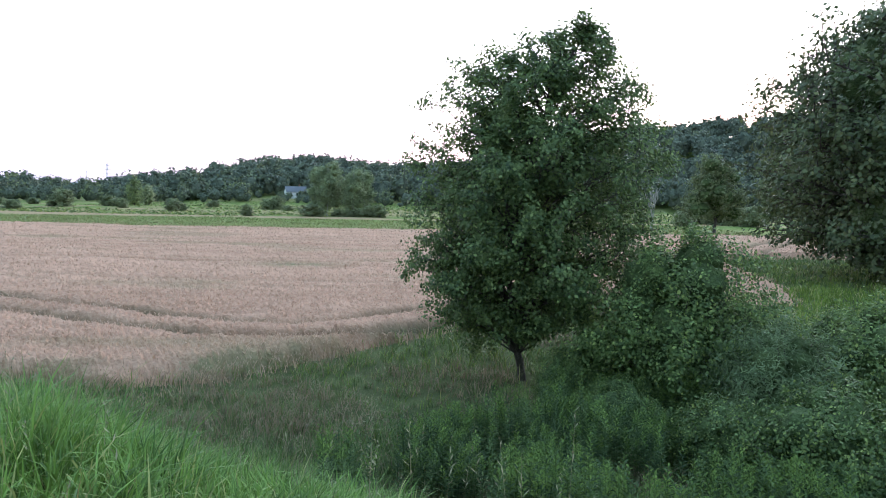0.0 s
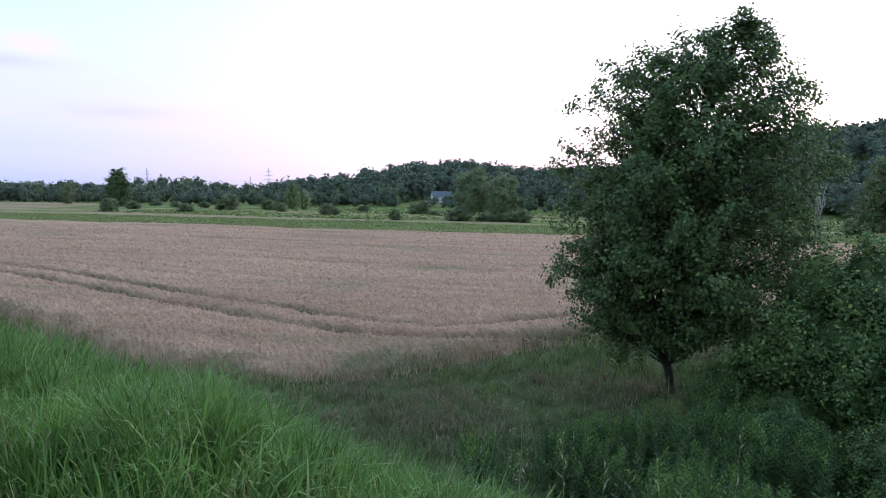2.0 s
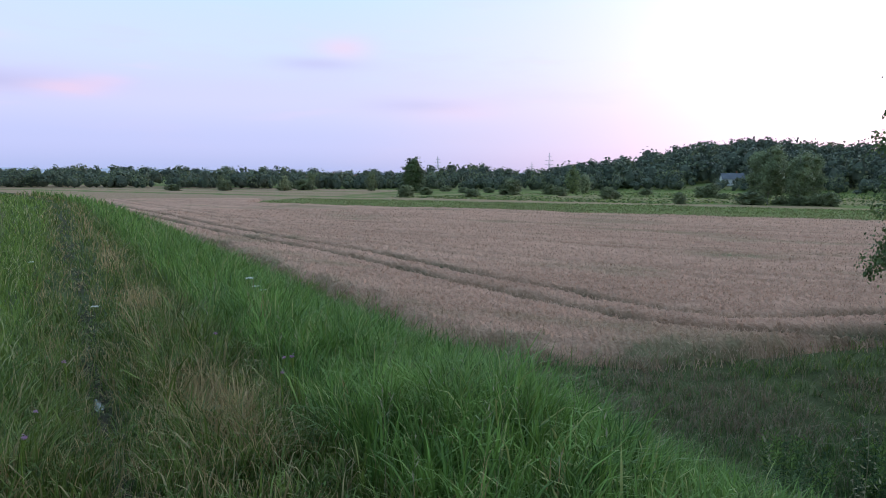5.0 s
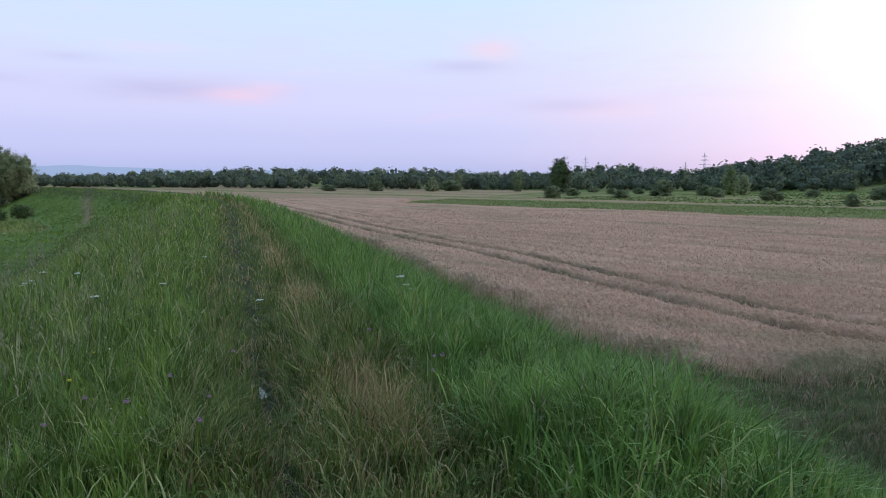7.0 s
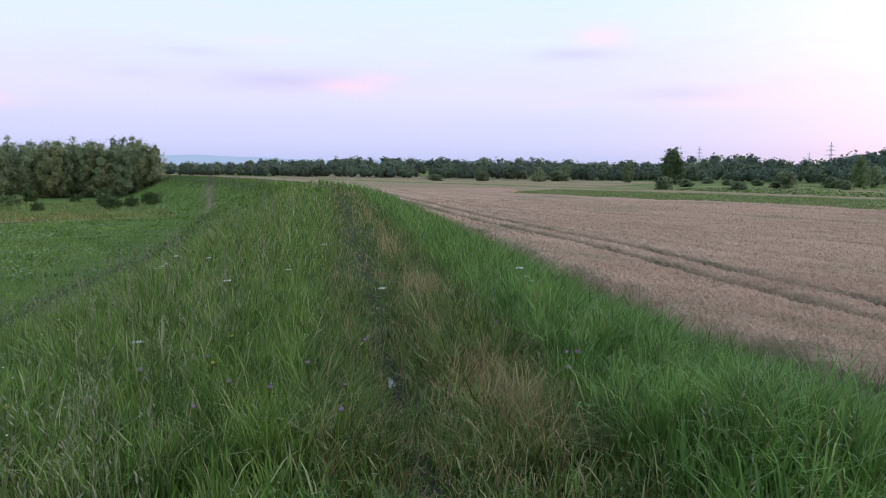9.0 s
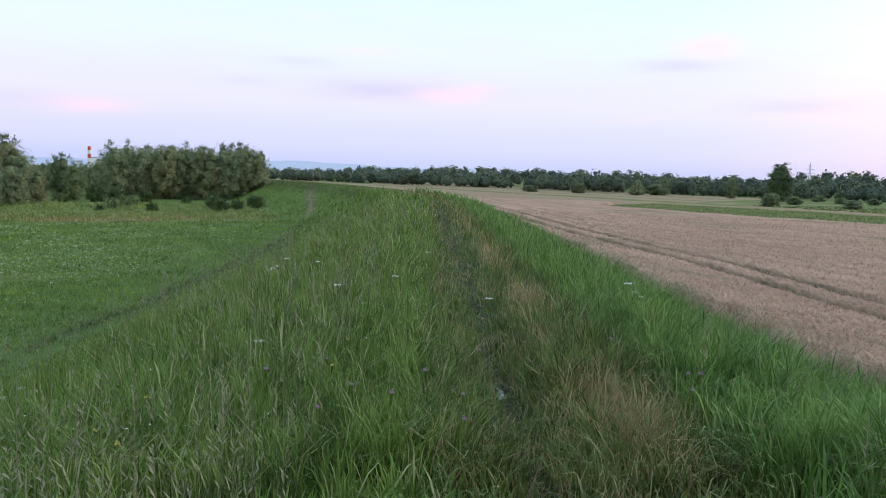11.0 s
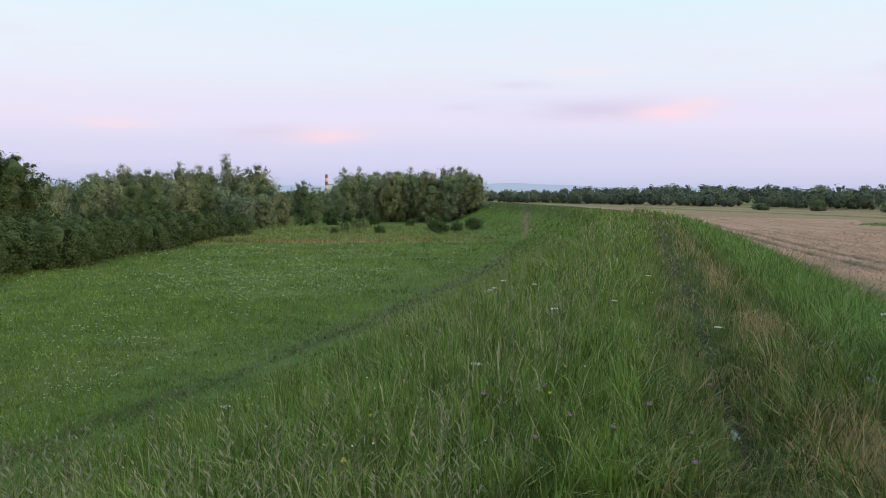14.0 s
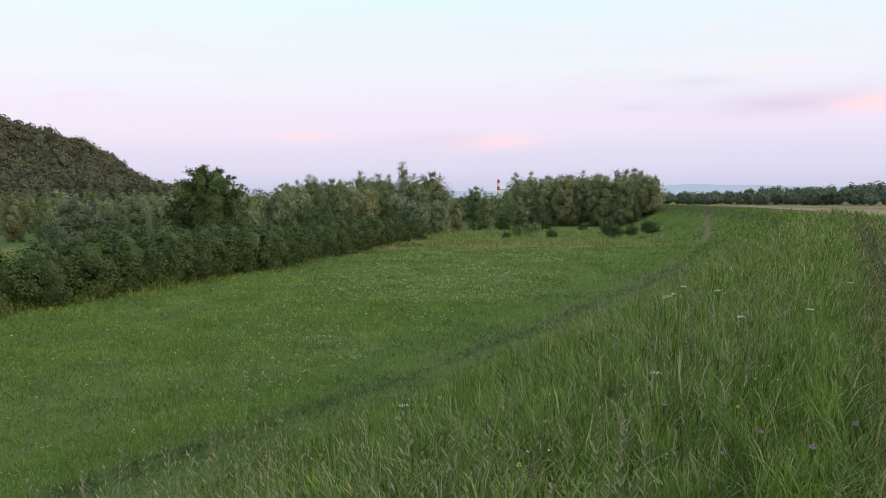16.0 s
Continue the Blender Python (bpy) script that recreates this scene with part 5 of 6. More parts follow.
# ---- far woods ----
def wood_cards(x, y, h, w, per, leaf, mats, name, label, inner, low=0.0, lumps=6):
    """A stand of trees: each a full domed crown broken by lumps, dense inside, with leaf sprays over it."""
    n = len(x)
    g = land(x, y)
    main = np.stack([x, y, g + h * (0.53 + low), w * 0.42, w * 0.42, h * (0.47 - low)], -1)
    d = rng.normal(0, 1, (n, lumps, 3))
    d[:, :, 2] = np.abs(d[:, :, 2]) * 0.9 - 0.25
    d /= np.linalg.norm(d, axis=2)[:, :, None]
    c = main[:, None, :3] + d * main[:, None, 3:6] * rng.uniform(0.7, 1.0, (n, lumps, 1))
    q = np.minimum(w, h)[:, None] * rng.uniform(0.17, 0.3, (n, lumps))
    bits = np.concatenate([c, np.stack([q, q, q * 0.9], -1)], -1).reshape(-1, 6)
    tone = rng.choice(len(mats), n)
    k = max(4, per // (lumps + 3))
    lobes = np.concatenate([np.repeat(main, 3, 0), bits])
    tones = np.concatenate([np.repeat(tone, 3), np.repeat(tone, lumps)])
    d = rng.normal(0, 1, (len(lobes), k, 3))
    d[:, :, 2] = np.abs(d[:, :, 2]) - 0.6 * rng.random((len(lobes), k))
    d /= np.linalg.norm(d, axis=2)[:, :, None]
    p = (lobes[:, None, :3] + d * lobes[:, None, 3:6] * rng.uniform(0.82, 1.16, (len(lobes), k, 1))).reshape(-1, 3)
    wide = np.clip(np.concatenate([np.repeat(w, 3), np.repeat(w, lumps)]) / 8, 0.6, 1.5)
    v = cards(p, leaf * np.repeat(wide, k), 0.8, 1.15, d.reshape(-1, 3), 0.7)
    flat, sizes, mi = [np.arange(len(v))], [np.full(len(v) // 4, 4)], [np.repeat(tones, k)]
    V = [v]
    total = len(v)
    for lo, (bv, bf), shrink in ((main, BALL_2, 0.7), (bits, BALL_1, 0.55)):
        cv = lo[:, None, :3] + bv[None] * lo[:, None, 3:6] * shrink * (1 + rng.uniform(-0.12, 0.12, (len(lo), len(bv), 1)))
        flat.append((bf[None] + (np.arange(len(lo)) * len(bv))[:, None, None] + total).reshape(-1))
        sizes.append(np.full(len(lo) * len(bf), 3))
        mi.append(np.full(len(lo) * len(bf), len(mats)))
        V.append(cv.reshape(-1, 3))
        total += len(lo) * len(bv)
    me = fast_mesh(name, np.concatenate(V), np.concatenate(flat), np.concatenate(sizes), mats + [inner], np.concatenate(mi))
    return tagged(new(name, me), label, "woodland", kind="stuff")


def build_far_woods():
    # ridge to the right, tree by tree
    n = 1350
    a, d = rng.uniform(-34, 24, n), 290 + 200 * rng.random(n)
    front = np.interp(a, [-36, -10, 3, 12, 24], [250, 290, 330, 345, 350])
    k = (d > front) & ~((np.abs(a - 11.1) < 1.0) & (d < 366))
    a, d = a[k], d[k]
    x, y = -np.sin(np.radians(a)) * d, np.cos(np.radians(a)) * d
    wood_cards(x, y, rng.uniform(7, 14, len(a)), rng.uniform(7, 12, len(a)), 120, 0.95, [M_FAR, M_FAR, M_FAR_B, M_FAR_C], "ridge_woods", "dark green deciduous woods covering a low ridge, tinted haze blue", M_INNER_FAR, low=-0.06)
    # the flat tree line beyond the fields
    n = 470
    a = rng.uniform(18, 75, n)
    front = np.interp(a, [18, 30, 40, 50, 62, 76], [340, 370, 340, 340, 430, 620])
    d = front + 220 * rng.random(n) ** 1.2
    x, y = -np.sin(np.radians(a)) * d, np.cos(np.radians(a)) * d
    rise = np.interp(a, [18, 24, 30, 38, 45, 53, 62, 66, 69, 75], [0.95, 0.8, 0.9, 0.62, 0.7, 0.72, 0.6, 0.4, 0.22, 0.15])
    rise = rise * (0.15 + 0.95 * rng.random(n)) * (0.75 + 0.45 * vnoise(a, 0 * a, 1.2)) - 0.12 * (1 - step(0, 120, d - front))
    top = np.maximum(3.5, d * np.tan(np.radians(rise)) + 5.2)
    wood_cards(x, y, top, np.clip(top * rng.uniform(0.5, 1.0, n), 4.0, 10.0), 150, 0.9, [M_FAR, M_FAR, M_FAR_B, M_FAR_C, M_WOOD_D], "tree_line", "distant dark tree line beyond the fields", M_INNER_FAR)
    # scrub along the foot of the woods
    n = 520
    a = rng.uniform(2, 74, n)
    d = np.interp(a, [2, 20, 40, 60, 74], [300, 330, 335, 380, 440]) + 60 * rng.random(n)
    x, y = -np.sin(np.radians(a)) * d, np.cos(np.radians(a)) * d
    hh = np.minimum(rng.gamma(4.0, 0.8, n) + 1.4 * (a > 14) + 1.0, 7.5)
    hh = np.where(np.abs(a - 11.1) < 1.0, np.minimum(hh, 3.2), hh)
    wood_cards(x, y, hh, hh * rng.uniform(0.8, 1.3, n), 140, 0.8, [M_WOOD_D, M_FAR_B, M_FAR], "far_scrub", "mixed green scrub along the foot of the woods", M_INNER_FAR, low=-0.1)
    # hill beyond the meadow
    n = 470
    a, d = np.where(rng.random(n) < 0.85, rng.uniform(104, 121, n), rng.uniform(121, 138, n)), 225 + 240 * rng.random(n)
    x, y = -np.sin(np.radians(a)) * d, np.cos(np.radians(a)) * d
    wood_cards(x, y, rng.uniform(7, 11, n), rng.uniform(7, 11, n), 200, 0.65, [M_HILL, M_HILL, M_HILL_B], "hill_woods", "brownish green woods covering a steep hill", M_INNER_HILL)


build_far_woods()


def build_mid_trees():
    kinds = []
    oval = [(0.3, -2.2, 2.2), (2.2, -3.3, 3.3), (5, -3.7, 3.5), (7.6, -3.1, 3.0), (9.2, -2.0, 2.2), (10.0, -0.9, 1.3)]
    full = [(0.3, -2.6, 2.6), (2, -3.9, 3.9), (5, -4.3, 4.2), (7.6, -3.9, 3.7), (9.1, -2.7, 2.9), (9.9, -1.3, 1.6)]
    slim = [(0.3, -2.1, 2.1), (2.5, -3.1, 2.9), (5.5, -3.0, 2.9), (8.0, -2.2, 2.1), (9.5, -1.2, 1.0), (10.3, -0.4, 0.3)]
    dome = [(0.2, -2.6, 2.6), (1.6, -3.4, 3.4), (3.6, -3.1, 3.0), (5.1, -2.3, 2.3), (5.8, -1.0, 1.0)]
    pole = [(0.3, -0.9, 0.9), (3.0, -1.5, 1.5), (6.0, -1.3, 1.3), (8.5, -0.7, 0.7), (10.4, -0.1, 0.1)]
    for profile, mat, label in ((full, M_WOOD_L, "grey-green riverside willow with rounded crown"), (oval, M_WOOD_Y, "olive-green tree with a tall rounded crown"),
                                (oval, M_WOOD_D, "dark green tree beyond the meadow"), (dome, M_SILVER, "broad silver-grey willow dome beyond the hedge"),
                                (slim, M_FRESH, "light green young tree beyond the meadow"), (slim, M_WOOD_L, "slender grey-green tree above its neighbours"),
                                (pole, M_WOOD_L, "narrow upright poplar above the other trees")):
        z = profile[-1][0]
        t = grow("poplar_tree" if profile is pole else "willow_tree", profile, [(0, 0, -0.3), (0.1, 0, z * 0.4), (0, 0, z * 0.9)], 0.16, 46, 3, 10, 0.3, 0.22, mat, label,
                 rise=0.8 if profile is not dome else 0.5, fork=0.06, narrow=1.5, loose=0.75, flat=1.0, core=0.42, inner=M_CORE_SHADE_WOOD, level=1, sides=3)
        kinds.append(tagged(t, group="trees beyond the meadow"))
    # heading, rise of the top, distance, kind
    spots = [(82.35, 1.62, 132, 4), (81.9, 1.25, 128, 0), (81.2, 1.79, 134, 5), (80.4, 1.45, 129, 0), (79.6, 1.5, 131, 0), (78.8, 1.5, 128, 1), (78.1, 1.75, 130, 0), (77.4, 1.82, 134, 5), (76.6, 1.7, 130, 0),
             (75.8, 1.5, 128, 1), (75.0, 1.5, 130, 0), (74.3, 1.4, 128, 0), (73.6, 1.2, 130, 0), (72.9, 1.0, 128, 1), (72.4, 0.7, 128, 0), (80.0, 1.7, 141, 2), (78.4, 1.75, 142, 2), (76.0, 1.75, 142, 2),
             (74.5, 1.5, 141, 2), (81.6, 1.5, 142, 2), (73.5, 1.1, 141, 2), (99.7, 1.27, 138, 0), (98.7, 1.25, 132, 5), (97.7, 1.73, 138, 1), (97.0, 1.3, 130, 2), (96.3, 1.62, 136, 2), (95.2, 1.5, 132, 0),
             (94.0, 1.96, 138, 5), (93.3, 1.4, 130, 2), (92.8, 1.8, 137, 1), (91.9, 1.65, 132, 5), (90.84, 2.45, 136, 6), (90.1, 1.7, 131, 5), (88.8, 2.1, 134, 2), (88.3, 1.4, 129, 1), (87.5, 0.7, 126, 0),
             (99.5, 0.95, 115, 0), (97.2, 0.6, 112, 4), (95.7, 0.58, 110, 4), (93.7, 0.88, 110, 1), (92.3, 0.85, 113, 4), (90.2, -0.13, 100, 3), (88.2, -0.1, 102, 0), (86.9, -0.1, 106, 1), (98.4, 0.7, 118, 0),
             (85.4, 0.93, 140, 2), (84.6, 0.2, 118, 4), (83.9, 0.25, 170, 2), (83.2, 0.35, 165, 0), (86.3, 0.2, 150, 2), (91.2, 0.4, 112, 0), (94.7, 0.9, 120, 0), (89.5, 0.9, 118, 5)]
    for az in np.arange(100.4, 124, 1.9):
        spots.append((az, rng.uniform(0.1, 0.7), 92 + rng.uniform(-10, 14), int(rng.integers(0, 6))))
        spots.append((az + 1, rng.uniform(0.5, 1.3), 125 + rng.uniform(-10, 16), int(rng.integers(0, 6))))
    seen = set()
    for az, rise, d, k in spots:
        src = kinds[k]
        ob = copy_thing(src, Matrix()) if k in seen else src
        seen.add(k)
        high = (d * math.tan(radians(rise)) + 5.0) / (6.2 if k == 3 else 10.3)
        place_thing(ob, az, d, rng.uniform(0, 360), high)
    ob = grow("hawthorn_tree", [(0.5, -2.8, 2.6), (2.0, -3.9, 3.8), (4.5, -4.3, 4.1), (6.3, -3.6, 3.5), (7.6, -2.2, 2.4), (8.3, -0.9, 1.0)], [(0, 0, -0.2), (0.1, 0, 3), (0, 0, 6.8)], 0.2,
              90, 6, 16, 0.2, 0.15, M_HEDGE, "round dark green tree standing above the hedge", rise=0.5, narrow=1.4, core=0.36)
    place_thing(ob, 105.1, 72, 0, 0.97)
    # birches and single bushes in the far meadow
    b = make_tree("birch_tree", random_lobes(12, 6, 14, 0.15), 10.5, 0.12, 620, 9, 0.35, 0.28, leaf_material("birch_leaves", (0.13, 0.16, 0.085), (0.26, 0.305, 0.155), None, 0.3, 6.0),
                  "light green birch tree in the far meadow", twigs=20, bark=M_PALE, core=0.55, inner=M_CORE_SHADE_WOOD)
    tagged(b, group="birches in the far meadow")
    place_thing(b, 8.75, 172, 0, 1.03)
    for az, d, sc in ((9.35, 174, 0.93), (6.8, 170, 0.9), (8.2, 180, 0.92), (5.95, 176, 0.88)):
        place_thing(copy_thing(b, Matrix()), az, d, az * 50, sc)
    s = grow("field_bush", [(0.1, -1.4, 1.4), (0.9, -1.8, 1.8), (2.0, -1.7, 1.6), (2.7, -1.2, 1.1), (3.0, -0.6, 0.6)], [(0, 0, -0.1), (0, 0, 1.2), (0, 0, 2.4)], 0.06, 26, 3, 9, 0.17, 0.17, M_WOOD_D,
             "rounded green bush in the far meadow", "bush", rise=1.2, fork=0.0, core=0.38, inner=M_CORE_SHADE_WOOD, level=1, sides=3)
    tagged(s, group="bushes in the far meadow")
    place_thing(s, 14.6, 165, 0, 0.85)
    for az, d, sc in ((9.8, 166, 1.35), (12.5, 226, 1.5), (11.7, 215, 0.9), (13.1, 224, 1.2), (19.8, 198, 1.1), (19.3, 200, 1.0), (26.9, 236, 1.8), (27.3, 238, 1.2), (35.0, 200, 1.15), (33.4, 236, 1.2), (29.9, 207, 1.2),
                      (23.2, 226, 1.4), (24.0, 250, 1.4), (8.0, 168, 0.9), (7.2, 167, 0.95), (6.4, 167, 1.0), (5.6, 168, 0.95), (4.8, 167, 1.0), (31.9, 290, 1.2), (30.6, 270, 1.0),
                      (17.0, 250, 1.1), (22.2, 290, 1.5), (28.6, 270, 1.1), (44, 300, 1.6), (42.6, 310, 2.0), (51.8, 300, 1.5), (48.2, 296, 1.5), (-17.8, 150, 1.2), (-18.9, 172, 1.9), (-19.8, 168, 2.1),
                      (-21.0, 165, 1.6), (-22.5, 160, 1.7), (-15.0, 176, 1.2)):
        ob = place_thing(copy_thing(s, Matrix()), az, d, az * 77, sc)
        ob.matrix_basis = ob.matrix_basis @ Matrix.Diagonal((rng.uniform(0.9, 1.5), rng.uniform(0.9, 1.3), rng.uniform(0.55, 1.0), 1))
    lone = grow("field_maple_tree", oval, [(0, 0, -0.3), (0.1, 0, 4), (0, 0, 9)], 0.2, 56, 4, 9, 0.32, 0.26, M_OAK, "tall dark green tree standing clear of the far woods", rise=0.9, fork=0.06, core=0.55, level=1, sides=3)
    place_thing(lone, 34.4, 264, 0, 1.24)
    for az, d, sc, k in ((37.5, 300, 0.8, 2), (44.0, 290, 0.6, 0), (22.3, 262, 0.95, 4), (21.4, 275, 0.7, 0), (26.9, 240, 0.55, 5), (48.5, 300, 0.6, 2), (42.0, 330, 0.75, 2)):
        place_thing(copy_thing(kinds[k], Matrix()), az, d, az * 40, sc)
    t = make_tree("ash_tree", random_lobes(15, 11, 18, 0.25), 11, 0.3, 900, 9, 0.45, 0.34, M_ASH, "tall grey-green ash tree at the end of the field", twigs=40, core=0.6, loose=0.8)
    place_thing(t, -19.9, 125, 0, 0.82)
    place_thing(copy_thing(t, Matrix()), -25.0, 118, 90, 0.9)
    dead = tagged(new("dead_tree"), "bare bleached dead tree with forked branches", "tree")
    lines = [limb((0, 0, -0.2), (0.1, 0, 4), 0.28, 0.2, 0)]
    for k in range(9):
        a = rng.uniform(0, 6.28)
        e = (math.cos(a) * rng.uniform(0.8, 2.2), math.sin(a) * rng.uniform(0.8, 2.2), rng.uniform(6, 9.5))
        lines.append(limb((0.1, 0, rng.uniform(2, 4)), e, 0.13, 0.04, 0.05))
    part("trunk", wood_mesh("dead_wood", lines, M_PALE), dead)
    place_thing(dead, -15.6, 135)


build_mid_trees()


def build_hedge():
    kinds = []
    for k in range(4):
        w = rng.uniform(0.9, 1.1)
        profile = [(0.15, -1.9 * w, 2.0 * w), (0.9, -2.5 * w, 2.6 * w), (2.0, -2.5 * w, 2.4 * w), (2.9, -1.9 * w, 2.0 * w), (3.5, -1.0 * w, 1.2 * w), (3.9, -0.3, 0.4)]
        kinds.append(tagged(grow("hedge_bush", profile, [(0, 0, -0.2), (0.05, 0, 1.2), (0, 0, 3.0)], 0.07, 52, 4, 12, 0.2, 0.11, M_HEDGE, "dense dark green hawthorn bush in a long hedge", "bush",
                                 rise=1.0, fork=0.0, narrow=1.5, loose=0.8, core=0.42, level=1, sides=3), group="hedge along the meadow"))
    line = [(-22, -27), (-28.3, -22.3), (-34.4, -19.5), (-42.9, -15.9), (-48.2, -14.0), (-58.4, -10.3), (-71.6, -6.5), (-83.9, -2.4), (-90.2, 1.6)]
    pos = []
    for (x0, y0), (x1, y1) in zip(line, line[1:]):
        n = max(1, round(math.hypot(x1 - x0, y1 - y0) / 3.0))
        pos += [(x0 + (x1 - x0) * t / n, y0 + (y1 - y0) * t / n) for t in range(n)]
    pos += [(x - 1.5 + rng.normal(0, 0.6), y - 4.4) for x, y in pos[::2]]
    for i, (x, y) in enumerate(pos):
        src = kinds[i % 4]
        ob = src if i < 4 else copy_thing(src, Matrix())
        sc = rng.uniform(0.86, 1.08) * (1 - 0.1 * step(-60, -86, x))
        ob.matrix_basis = Matrix.Translation((x + rng.normal(0, 0.3), y + rng.normal(0, 0.35), float(land(x, y)) - 0.15)) @ Matrix.Rotation(rng.uniform(0, 6.28), 4, "Z") @ Matrix.Diagonal((sc, sc, sc * 0.86, 1))
    # low shrubs past the meadow's end
    kinds = []
    for mat, label in ((M_HEDGE, "low dark green shrub beyond the meadow"), (M_FRESH, "low light green shrub beyond the meadow")):
        kinds.append(tagged(grow("low_shrub", [(0.1, -1.2, 1.2), (0.8, -1.6, 1.6), (1.6, -1.5, 1.4), (2.2, -1.0, 1.1), (2.5, -0.5, 0.6)], [(0, 0, -0.1), (0, 0, 1.0), (0, 0, 2.0)], 0.05, 28, 3, 9, 0.17, 0.14, mat, label, "shrub",
                                 rise=1.2, fork=0.0, core=0.34, inner=M_CORE_SHADE, level=1, sides=3), group="low shrubs beyond the meadow"))
    n = 0
    while n < 30:
        az, d = (rng.uniform(69.5, 84.5), rng.uniform(87, 116)) if rng.random() < 0.75 else (rng.uniform(84, 92), rng.uniform(98, 120))
        x, y, z = polar(az, d)
        if along_across(np.array([x]), np.array([y]))[1][0] > -9.5:
            continue
        k = int(rng.random() < 0.25)
        ob = kinds[n] if n < 2 else copy_thing(kinds[k], Matrix())
        place_thing(ob, az, d, rng.uniform(0, 360), rng.uniform(0.4, 0.85) * (0.75 + 0.35 * (d - 84) / 34))
        n += 1


build_hedge()


# ---- things far away ----
def box(cx, cy, cz, sx, sy, sz):
    v = np.array([(cx + dx * sx / 2, cy + dy * sy / 2, cz + dz * sz / 2) for dx in (-1, 1) for dy in (-1, 1) for dz in (-1, 1)])
    return v, np.array([(0, 1, 3, 2), (4, 6, 7, 5), (0, 4, 5, 1), (2, 3, 7, 6), (0, 2, 6, 4), (1, 5, 7, 3)])


def boxes_mesh(name, items, mat):
    V, F = [], []
    for it in items:
        v, f = box(*it)
        F.append(f + sum(len(q) for q in V))
        V.append(v)
    F = np.concatenate(F)
    return fast_mesh(name, np.concatenate(V), F.ravel(), np.full(len(F), 4), [mat])


def plain(name, a, b, scale=0.6, rough=0.8):
    return rough_material(name, a, b, scale, rough, 0.1)


M_RENDERW = plain("white_render", (0.68, 0.68, 0.68), (0.8, 0.8, 0.79))
M_ROOFD = plain("slate_roof", (0.10, 0.105, 0.12), (0.15, 0.16, 0.18))
M_ROOFR = plain("red_tile_roof", (0.24, 0.10, 0.075), (0.33, 0.15, 0.11))
M_GLASS = plain("dark_window_glass", (0.02, 0.025, 0.03), (0.04, 0.05, 0.06), 0.6, 0.15)
# pylon steel, lightened: distance haze put into its grey
M_STEEL = rough_material("hazed_galvanised_steel", (0.5, 0.51, 0.54), (0.62, 0.63, 0.66), 0.5, 0.6, 0.1, 9.0, 0.0)
M_RED = plain("red_concrete", (0.52, 0.08, 0.06), (0.62, 0.12, 0.09))
M_WHITEC = plain("white_concrete", (0.66, 0.66, 0.66), (0.78, 0.77, 0.76))


def make_house(label, wall, roof, L=11.0, W=8.0, H=3.2, R=3.2):
    """A small gabled house with windows and a chimney."""
    root = tagged(new("house"), label, "house")
    t = W / 2
    v = np.array([(-L / 2, -t, -1), (L / 2, -t, -1), (L / 2, t, -1), (-L / 2, t, -1), (-L / 2, -t, H), (L / 2, -t, H), (L / 2, t, H), (-L / 2, t, H), (-L / 2, 0, H + R), (L / 2, 0, H + R)])
    me = bpy.data.meshes.new("house_wall")
    me.from_pydata([tuple(p) for p in v], [], [(0, 1, 5, 4), (2, 3, 7, 6), (1, 2, 6, 9, 5), (3, 0, 4, 8, 7)])
    me.materials.append(wall)
    part("wall", me, root)
    o, th = 0.5, 0.2
    k = R / t
    V = []
    for sgn in (-1, 1):
        e = [(-L / 2 - o, sgn * (t + o), H - o * k), (L / 2 + o, sgn * (t + o), H - o * k), (L / 2 + o, 0, H + R), (-L / 2 - o, 0, H + R)]
        V += [(x, y, z + 0.02) for x, y, z in e] + [(x, y, z + th) for x, y, z in e]
    F = []
    for b in (0, 8):
        F += [(b, b + 1, b + 2, b + 3), (b + 4, b + 7, b + 6, b + 5), (b, b + 4, b + 5, b + 1), (b + 1, b + 5, b + 6, b + 2), (b + 3, b + 2, b + 6, b + 7), (b, b + 3, b + 7, b + 4)]
    me = bpy.data.meshes.new("house_roof")
    me.from_pydata(V, [], F)
    me.materials.append(roof)
    rf = part("roof", me, root)
    part("chimney", boxes_mesh("house_chimney", [(L * 0.2, 0.4, H + R + 0.4, 0.6, 0.6, 1.8)], M_ROOFR), rf)
    for x in (-L * 0.3, 0, L * 0.3):
        part("window", boxes_mesh("house_window", [(x, -t - 0.02, H * 0.55, 1.1, 0.08, 1.3)], M_GLASS), root)
    part("window", boxes_mesh("house_gable_window", [(L / 2 + 0.02, 0, H + 0.7, 0.08, 1.0, 1.1)], M_GLASS), root)
    return root


